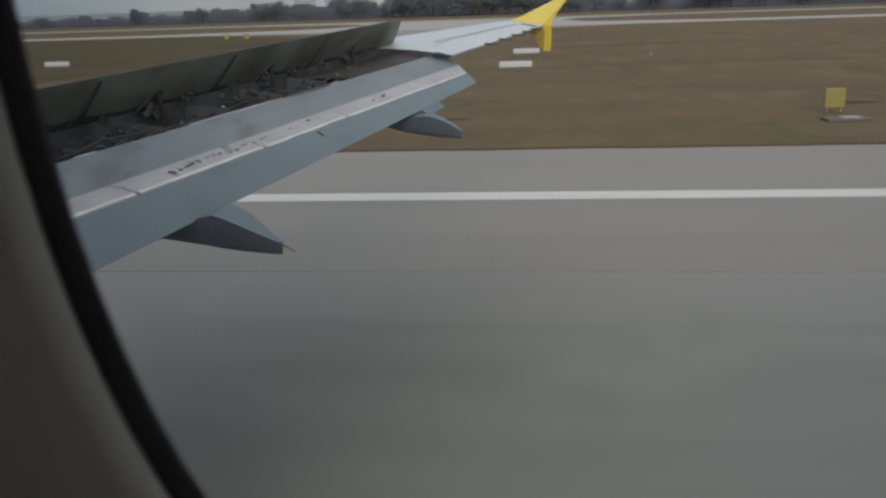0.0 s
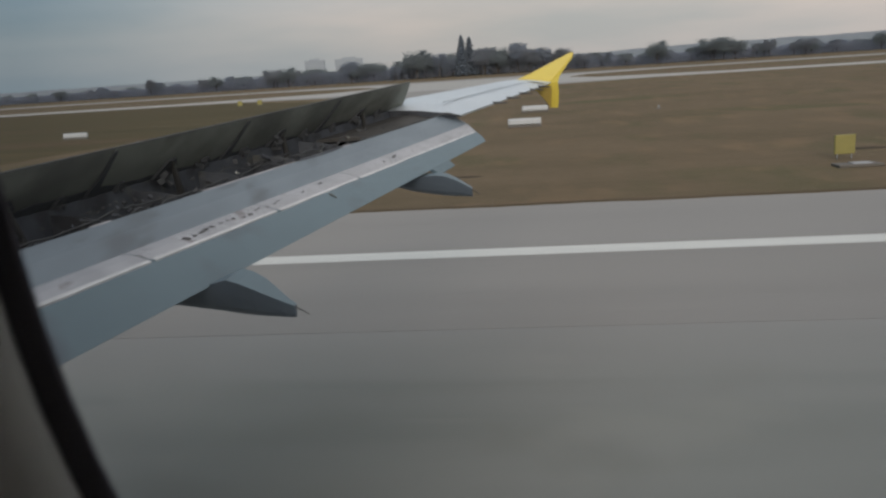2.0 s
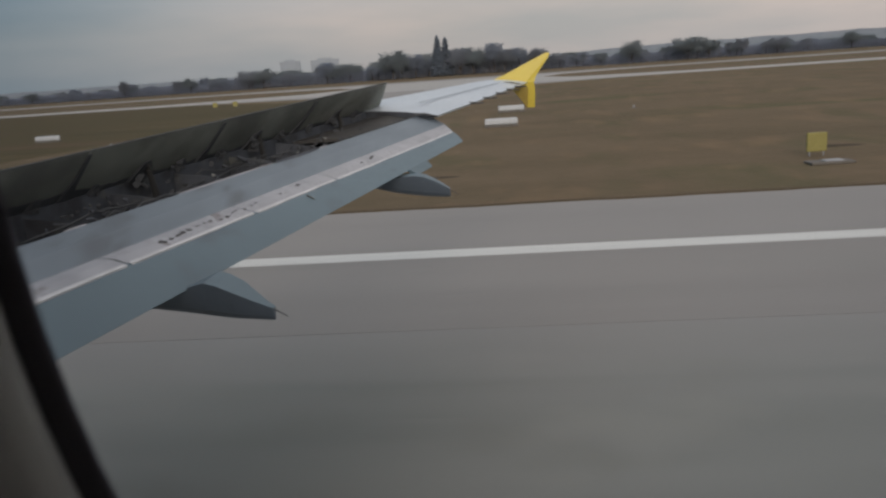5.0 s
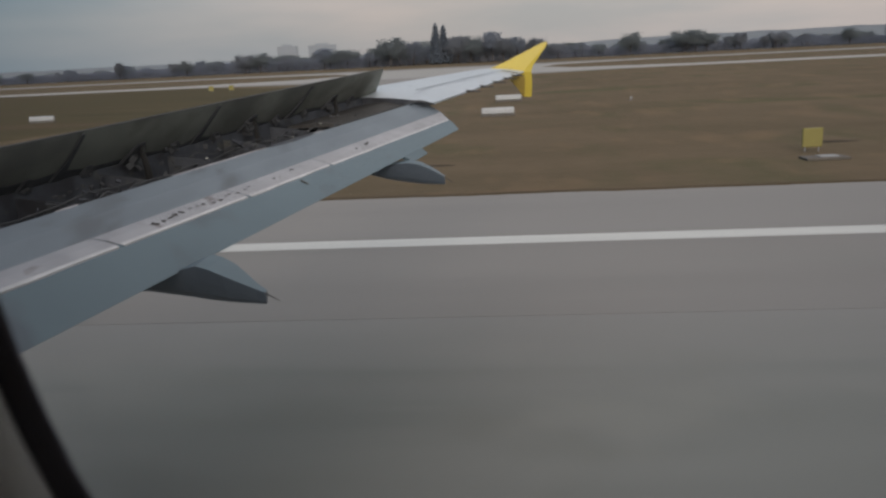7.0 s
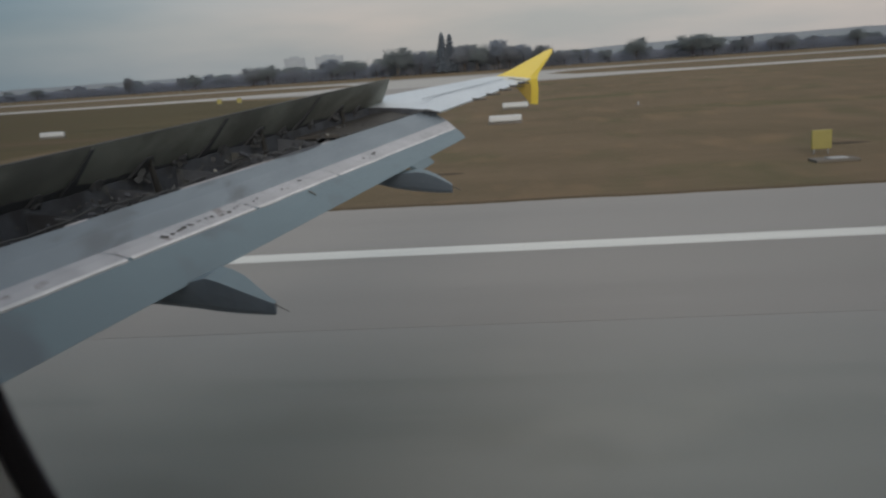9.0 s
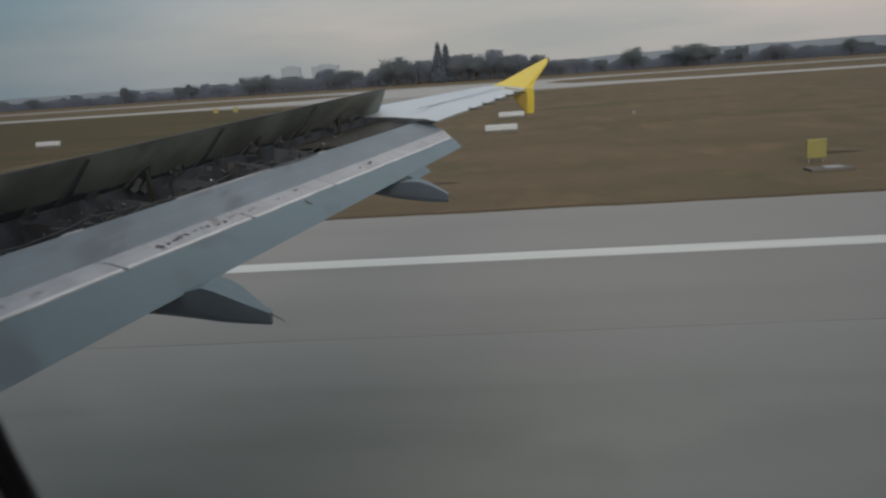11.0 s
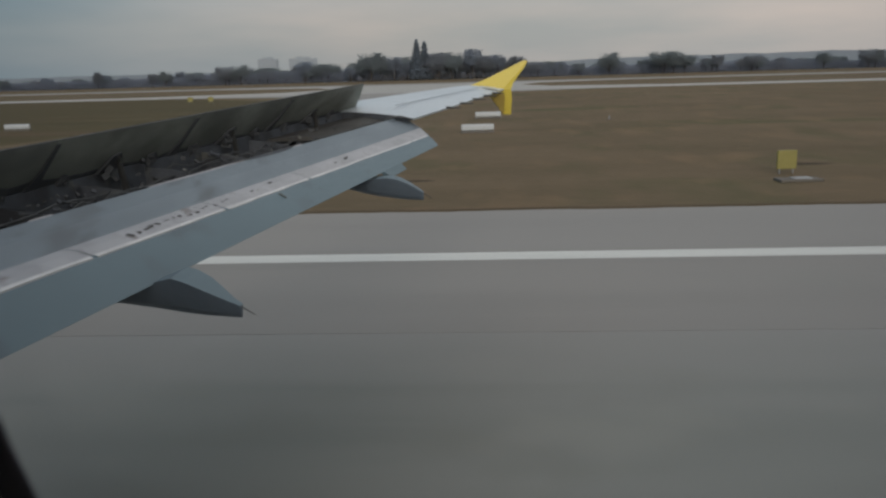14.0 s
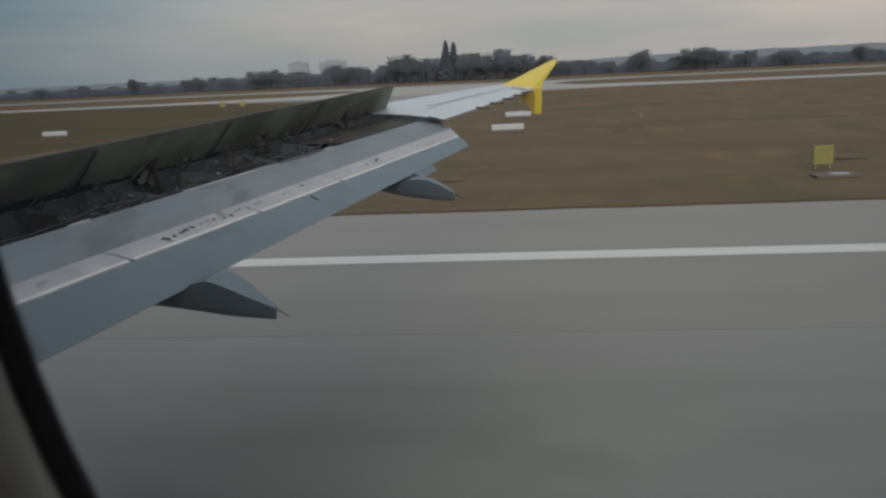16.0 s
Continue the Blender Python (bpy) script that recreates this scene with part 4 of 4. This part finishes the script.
part("seal", bridged("seal", [oval(0.016, 0.189), oval(0.008, 0.188), oval(0.002, 0.1885), oval(0.0, 0.190), oval(0.013, 0.199), oval(0.022, 0.201)], M_SEAL), window, "black rubber window seal")
part("window_frame", bridged("window_frame", [oval(0.020, 0.2015), oval(0.05, 0.232), oval(0.065, 0.242), on_hull(rect_ring(0.45, 3.95, 5.10, 0.235), 0.004)], M_SEAL, False), window)
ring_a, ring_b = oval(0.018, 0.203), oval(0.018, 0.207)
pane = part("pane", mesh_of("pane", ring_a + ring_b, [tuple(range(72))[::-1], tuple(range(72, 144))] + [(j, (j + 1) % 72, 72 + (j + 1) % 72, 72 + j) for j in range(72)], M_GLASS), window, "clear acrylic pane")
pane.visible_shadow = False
structure("cabin_floor", box("cabin_floor", (20, 3.5, 0.05), M_CABIN, (0, -1.75, 3.2)), "cabin floor").matrix_world = BANK


# ---------------------------------------------------------------- airfield furniture
def sign_board():
    s = tagged(new("sign_board"), "white sign box seen from its plain back, standing in the grass", "sign", group="signs beside the taxiway")
    part("panel", box("panel", (2.3, 0.34, 0.44), M_SIGN, (0, 0, 0.40), 0.09), s)
    part("footing", box("footing", (2.4, 0.7, 0.1), M_BASE, (0, 0, 0.05), 0.02), s)
    for x in (-0.9, -0.3, 0.3, 0.9):
        part("leg", tube("leg", (x, 0, 0.09), (x, 0, 0.20), 0.035, 0.035, M_STEEL, 8), s)
    return s


first = sign_board()
first.matrix_world = pose(0.0, 73.5, -0.06, 0, 0, 3)
for x, y, turn in ((-0.75, 57.9, 2), (-42.6, 72.4, 3), (-43.2, 56.5, 2)):
    copy_thing(first, pose(x, y, -0.06, 0, 0, turn))


def edge_lamp():
    s = tagged(new("runway_edge_lamp"), "small white runway edge lamp at the grass edge", "lamp", group="runway edge lamps")
    part("footing", box("footing", (0.5, 0.5, 0.06), M_BASE, (0, 0, 0.0), 0.015), s)
    part("stem", tube("stem", (0, 0, 0.02), (0, 0, 0.16), 0.03, 0.03, M_STEEL, 8), s)
    rings = [[(r * math.cos(6.28319 * k / 12), r * math.sin(6.28319 * k / 12), z) for k in range(12)] for r, z in ((0.06, 0.15), (0.075, 0.19), (0.07, 0.25), (0.03, 0.29))]
    part("lens", loft("lens", rings, M_LAMPGLASS, smooth=True), s)
    return s


def marker_board():
    s = tagged(new("marker_board"), "small white marker board on a pale concrete footing in the grass", "sign")
    part("footing", box("footing", (0.9, 0.7, 0.08), M_BASE, (0, 0, 0.04), 0.02), s)
    part("panel", box("panel", (0.36, 0.14, 0.46), M_SIGN, (0, 0, 0.47), 0.04), s)
    for x in (-0.15, 0.15):
        part("leg", tube("leg", (x, 0, 0.1), (x, 0, 0.3), 0.03, 0.03, M_STEEL, 8), s)
    return s


def yellow_marker():
    s = tagged(new("marker_board"), "square yellow marker board standing in the grass", "sign", group="yellow marker boards")
    part("panel", box("panel", (0.80, 0.12, 0.76), M_YSIGN, (0, 0, 0.56), 0.03), s)
    part("back_box", box("back_box", (0.5, 0.16, 0.5), M_STEEL, (0, 0.13, 0.6), 0.03), s)
    for x in (-0.28, 0.28):
        part("leg", tube("leg", (x, 0, 0.0), (x, 0, 0.22), 0.03, 0.03, M_STEEL, 8), s)
    return s


marker_board().matrix_world = pose(46.5, 37.0, -0.06, 0, 0, 8)
ym = yellow_marker()
ym.matrix_world = pose(12.0, 33.6, -0.06, 0, 0, 6)
for x in (-48.7, -45.3):
    copy_thing(ym, pose(x, 133.5, -0.06, 0, 0, 4))
# pale footing slab before the yellow marker; the steel lid is added
marker_foot = tagged(new("footing_slab"), "flat pale concrete slab lying in the grass", "cover")
part("slab", box("slab", (1.6, 0.8, 0.10), M_BASE, (0, 0, 0.05), 0.02), marker_foot)
part("lid", box("lid", (0.7, 0.5, 0.04), M_STEEL, (0.1, 0, 0.115), 0.01), marker_foot, "grey steel lid")
marker_foot.matrix_world = pose(11.7, 31.4, -0.06, 0, 0, 3)
lamp = edge_lamp()
lamp.matrix_world = pose(-7.9, 26.6, -0.05)
for x, y in ((-10.7, 31.3), (-13.4, 36.0), (-13.8, 41.5), (-12.4, 61.5), (20.6, 157.5), (10.0, 68.8), (-33.0, 41.0), (-31.4, 62.0), (52.0, 26.6), (-68.0, 26.6), (112.0, 26.6)):
    copy_thing(lamp, pose(x, y, -0.05))


# ---------------------------------------------------------------- trees and distance
def blob(rng, p, r, v, f, squash=0.8):
    """One ragged clump of twigs and leaves, a knobbly octahedron."""
    k = len(v)
    dirs = ((1, 0, 0), (-1, 0, 0), (0, 1, 0), (0, -1, 0), (0, 0, 1), (0, 0, -1))
    rot = Euler((rng.uniform(0, 3), rng.uniform(0, 3), rng.uniform(0, 3))).to_matrix()
    for d in dirs:
        q = rot @ Vector(d) * r * rng.uniform(0.6, 1.3)
        v.append((p[0] + q.x, p[1] + q.y, p[2] + q.z * squash))
    for a in (0, 1):
        for b in (2, 3):
            for c in (4, 5):
                f.append((k + a, k + b, k + c))


def broadleaf(seed, height, spread, mat, clumps):
    rng = random.Random(seed)
    t = tagged(new("tree"), "", "tree")
    v, f = [], []

    def limb(a, b, r0, r1):
        a, b = Vector(a), Vector(b)
        q = (b - a).to_track_quat("Z", "Y").to_matrix()
        k = len(v)
        for p, r in ((a, r0), (b, r1)):
            v.extend(p + q @ Vector((r * math.cos(6.28319 * j / 6), r * math.sin(6.28319 * j / 6), 0)) for j in range(6))
        f.extend((k + j, k + (j + 1) % 6, k + 6 + (j + 1) % 6, k + 6 + j) for j in range(6))

    top = (rng.uniform(-0.4, 0.4), rng.uniform(-0.4, 0.4), height * 0.62)
    limb((0, 0, -0.1), top, height * 0.028, height * 0.014)
    tips = []
    for i in range(9):
        a, s = 6.28319 * i / 9 + rng.uniform(-0.3, 0.3), rng.uniform(0.25, 0.6)
        p = Vector(top) * s
        q = Vector((math.cos(a) * spread * rng.uniform(0.4, 0.85), math.sin(a) * spread * rng.uniform(0.4, 0.85), height * rng.uniform(0.5, 0.92)))
        limb(p, q, height * 0.011, height * 0.003)
        tips.append(q)
    part("trunk", mesh_of("trunk", v, f, M_BARK), t)
    cv, cf = [], []
    for i in range(clumps):
        if rng.random() < 0.6:
            c = rng.choice(tips)
            p = (c.x + rng.gauss(0, spread * 0.22), c.y + rng.gauss(0, spread * 0.22), c.z + rng.gauss(0, height * 0.08))
        else:
            a, b = rng.uniform(0, 6.28), rng.gauss(0, 1)
            rr = spread * rng.random() ** 0.6
            p = (math.cos(a) * rr, math.sin(a) * rr, height * (0.62 + 0.13 * b))
        z = min(max(p[2], height * 0.22), height)
        blob(rng, (p[0], p[1], z), height * rng.uniform(0.014, 0.036), cv, cf)
    part("crown", mesh_of("crown", cv, cf, mat, smooth=True), t)
    return t


def conifer(seed, height):
    rng = random.Random(seed)
    t = tagged(new("tree"), "tall dark hazy conifer standing above the tree line", "tree", group="pair of conifers")
    part("trunk", tube("trunk", (0, 0, -0.1), (0, 0, height * 0.95), height * 0.018, height * 0.003, M_BARK, 8), t)
    v, f = [], []
    z = height * 0.08
    while z < height * 1.01:
        q = z / height
        r = height * (0.19 * (1 - q) ** 0.55 + 0.018) * (1 + 0.25 * noise.noise((q * 9, seed, 0)))
        m = 11
        for i in range(m):
            a = 6.28319 * i / m + rng.uniform(-0.4, 0.4)
            l = r * rng.uniform(0.6, 1.25)
            c, s = math.cos(a), math.sin(a)
            k = len(v)
            w = l * 0.30
            v += [(0, 0, z + 0.25), (c * l * 0.6 - s * w, s * l * 0.6 + c * w, z - l * 0.10), (c * l, s * l, z - l * 0.20 + rng.uniform(-0.2, 0.25)), (c * l * 0.6 + s * w, s * l * 0.6 - c * w, z - l * 0.10),
                  (c * l * 0.5, s * l * 0.5, z - l * 0.40)]
            f += [(k, k + 1, k + 2), (k, k + 2, k + 3), (k, k + 4, k + 1), (k, k + 3, k + 4), (k + 1, k + 4, k + 2), (k + 2, k + 4, k + 3)]
        z += height * 0.024
    part("crown", mesh_of("crown", v, f, M_NEEDLE), t)
    return t


rng = random.Random(21)
KINDS = [(broadleaf(31, 13, 5.5, M_LEAF_A, 3000), "hazy round-crowned tree in thin dull green leaf"),
         (broadleaf(32, 11, 5.0, M_LEAF_B, 2800), "broad hazy brown autumn tree in the far row"),
         (broadleaf(33, 15, 5.0, M_LEAF_C, 1700), "tall half-bare hazy grey tree in the far row"),
         (broadleaf(34, 9, 5.5, M_LEAF_A, 2800), "low spreading hazy dull green tree in the far row"),
         (broadleaf(35, 12, 3.6, M_LEAF_B, 2000), "narrow hazy brown autumn tree in the far row")]
TALL = (13, 11, 15, 9, 12)
ROW = 330.0            # the row of trees, metres from the runway's middle


def growth(x):
    """Height of the row: low to both sides, tall round the pair of conifers."""
    return 4.4 + 2.3 * math.exp(-((x + 95) / 42) ** 2) + 5.2 * math.exp(-((x + 24) / 30) ** 2) + 1.6 * math.exp(-((x - 60) / 55) ** 2) + 1.2 * noise.noise((x * 0.03, 7, 1))


used = [False] * len(KINDS)


def plant(k, x, y, height):
    ob, lab = KINDS[k]
    q = height / TALL[k]
    m = pose(x, y, -0.06, 0, 0, rng.uniform(0, 360))
    if used[k]:
        ob = copy_thing(ob, m)
    else:
        tagged(ob, lab, "tree", "far row of trees")
        ob.matrix_world = m
        used[k] = True
    ob.scale = (q * rng.uniform(0.95, 1.25), q * rng.uniform(0.95, 1.25), q)


# the trees that stand out of the row: kind, place along it, height
for k, x, h in ((0, -45.5, 10.8), (0, -42.0, 9.6), (2, -36.5, 9.0), (1, -19.0, 10.0), (0, -14.0, 10.2), (2, -5.8, 11.2), (1, -1.5, 8.6), (2, 4.0, 8.8), (1, 12.0, 8.2), (0, 46.8, 8.4),
                (3, 68.0, 8.1), (3, 71.5, 7.4), (4, 88.0, 6.2), (1, 101.0, 6.0), (0, 128.0, 6.2), (1, 144.5, 6.9), (0, 147.0, 6.6), (2, -72.0, 8.2), (0, -98.0, 7.6), (1, -104.0, 7.2), (4, -156.0, 6.4),
                (0, -128.0, 6.0)):
    plant(k, x, ROW - 4, h)
for i in range(250):
    x = -420 + 860 * (i + rng.uniform(-1.2, 1.2)) / 250
    plant(rng.choice((0, 0, 1, 1, 2, 3, 3, 4)), x, ROW + rng.uniform(-4, 26), growth(x) * (rng.uniform(0.7, 0.98) if rng.random() < 0.85 else rng.uniform(1.0, 1.15)))
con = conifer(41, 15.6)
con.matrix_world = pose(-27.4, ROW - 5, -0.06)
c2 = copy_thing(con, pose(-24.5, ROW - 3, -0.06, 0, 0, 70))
c2.scale = (1.05, 1.05, 0.95)


def scrub():
    """Brush and small trees that close the row below the crowns."""
    r = random.Random(8)
    v, f = [], []
    for _ in range(125000):
        x = r.uniform(-430, 450)
        y = ROW + 8 + r.uniform(-14, 30)
        h = growth(x) * (0.66 + 0.25 * noise.noise((x * 0.09, 2, 5)))
        blob(r, (x, y, r.uniform(0, max(0.8, h))), r.uniform(0.16, 0.36), v, f)
    tagged(new("brushwood", mesh_of("brushwood", v, f, M_SCRUB, smooth=True)), "dense hazy grey brushwood below the far trees", "bushes", kind="stuff")


def hills():
    v, f, n = [], [], 200
    for i in range(n):
        x = -3400 + 7000 * i / (n - 1)
        base = 8 + 13 * min(max((x + 300) / 900, 0), 1)
        h = base + 5 * noise.noise((x * 0.0022, 0, 1)) + 3 * noise.noise((x * 0.012, 0, 2)) + 1.6 * noise.noise((x * 0.05, 0, 2))
        # the woods begin low, some way behind the row of trees, and climb to the ridge
        v += [(x, 620, -0.1), (x, 640, 3.2 + noise.noise((x * 0.05, 4, 2))), (x, 1500, 5.5), (x, 2250, h * 0.75), (x, 2400, h), (x, 2900, h * 0.4)]
        if i:
            a = (i - 1) * 6
            f += [(a + k, a + k + 1, a + k + 7, a + k + 6) for k in range(5)]
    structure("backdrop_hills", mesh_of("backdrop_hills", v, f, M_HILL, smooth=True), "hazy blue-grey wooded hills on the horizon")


def tower_block(x, y, w, h, storeys, bays):
    b = tagged(new("tower_block"), "pale hazy apartment slab on the horizon", "building", group="tower blocks")
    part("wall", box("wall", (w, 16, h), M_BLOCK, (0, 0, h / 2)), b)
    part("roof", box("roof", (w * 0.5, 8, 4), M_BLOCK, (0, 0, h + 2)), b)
    me = box("window", (w / bays * 0.55, 0.3, h / storeys * 0.5), M_PANE)
    for i in range(bays):
        for j in range(storeys):
            o = part("window", me, b)
            o.location = (-w / 2 + w * (i + 0.5) / bays, -8.1, h * (j + 0.5) / storeys)
    b.matrix_world = pose(x, y, 0, 0, 0, 8)


scrub()
hills()
tower_block(-556, 2100, 50, 38, 9, 8)
tower_block(-466, 2100, 70, 37, 9, 10)


def shed():
    b = tagged(new("shed"), "dark blue metal-clad shed among the far trees", "building")
    part("wall", box("wall", (13, 9, 6), M_BLUE, (0, 0, 3), 0.05), b)
    v = [(-7, -5, 6), (7, -5, 6), (7, 0, 8), (-7, 0, 8), (7, 5, 6), (-7, 5, 6)]
    part("roof", mesh_of("roof", v, [(0, 1, 2, 3), (3, 2, 4, 5), (0, 3, 5), (1, 4, 2), (0, 5, 4, 1)], M_ROOF), b)
    part("door", box("door", (4, 0.2, 4), M_ROOF, (2, -4.55, 2)), b)
    b.matrix_world = pose(228, 345, 0.0, 0, 0, 15)


shed()


def hangar():
    b = tagged(new("hangar"), "long low grey metal hangar with a flat roof beyond the taxiway", "building")
    part("wall", box("wall", (22, 14, 4.2), M_PANE, (0, 0, 2.1), 0.05), b)
    part("roof", box("roof", (22.8, 14.8, 0.5), M_ROOF, (0, 0, 4.45), 0.05), b)
    me = box("door", (4.2, 0.15, 3.2), M_ROOF, bevel=0.03)
    for x in (-8.4, -3.6, 1.2, 6.0):
        part("door", me, b).location = (x, -7.08, 1.6)
    b.matrix_world = pose(-206, 276, -0.06, 0, 0, 4)


hangar()
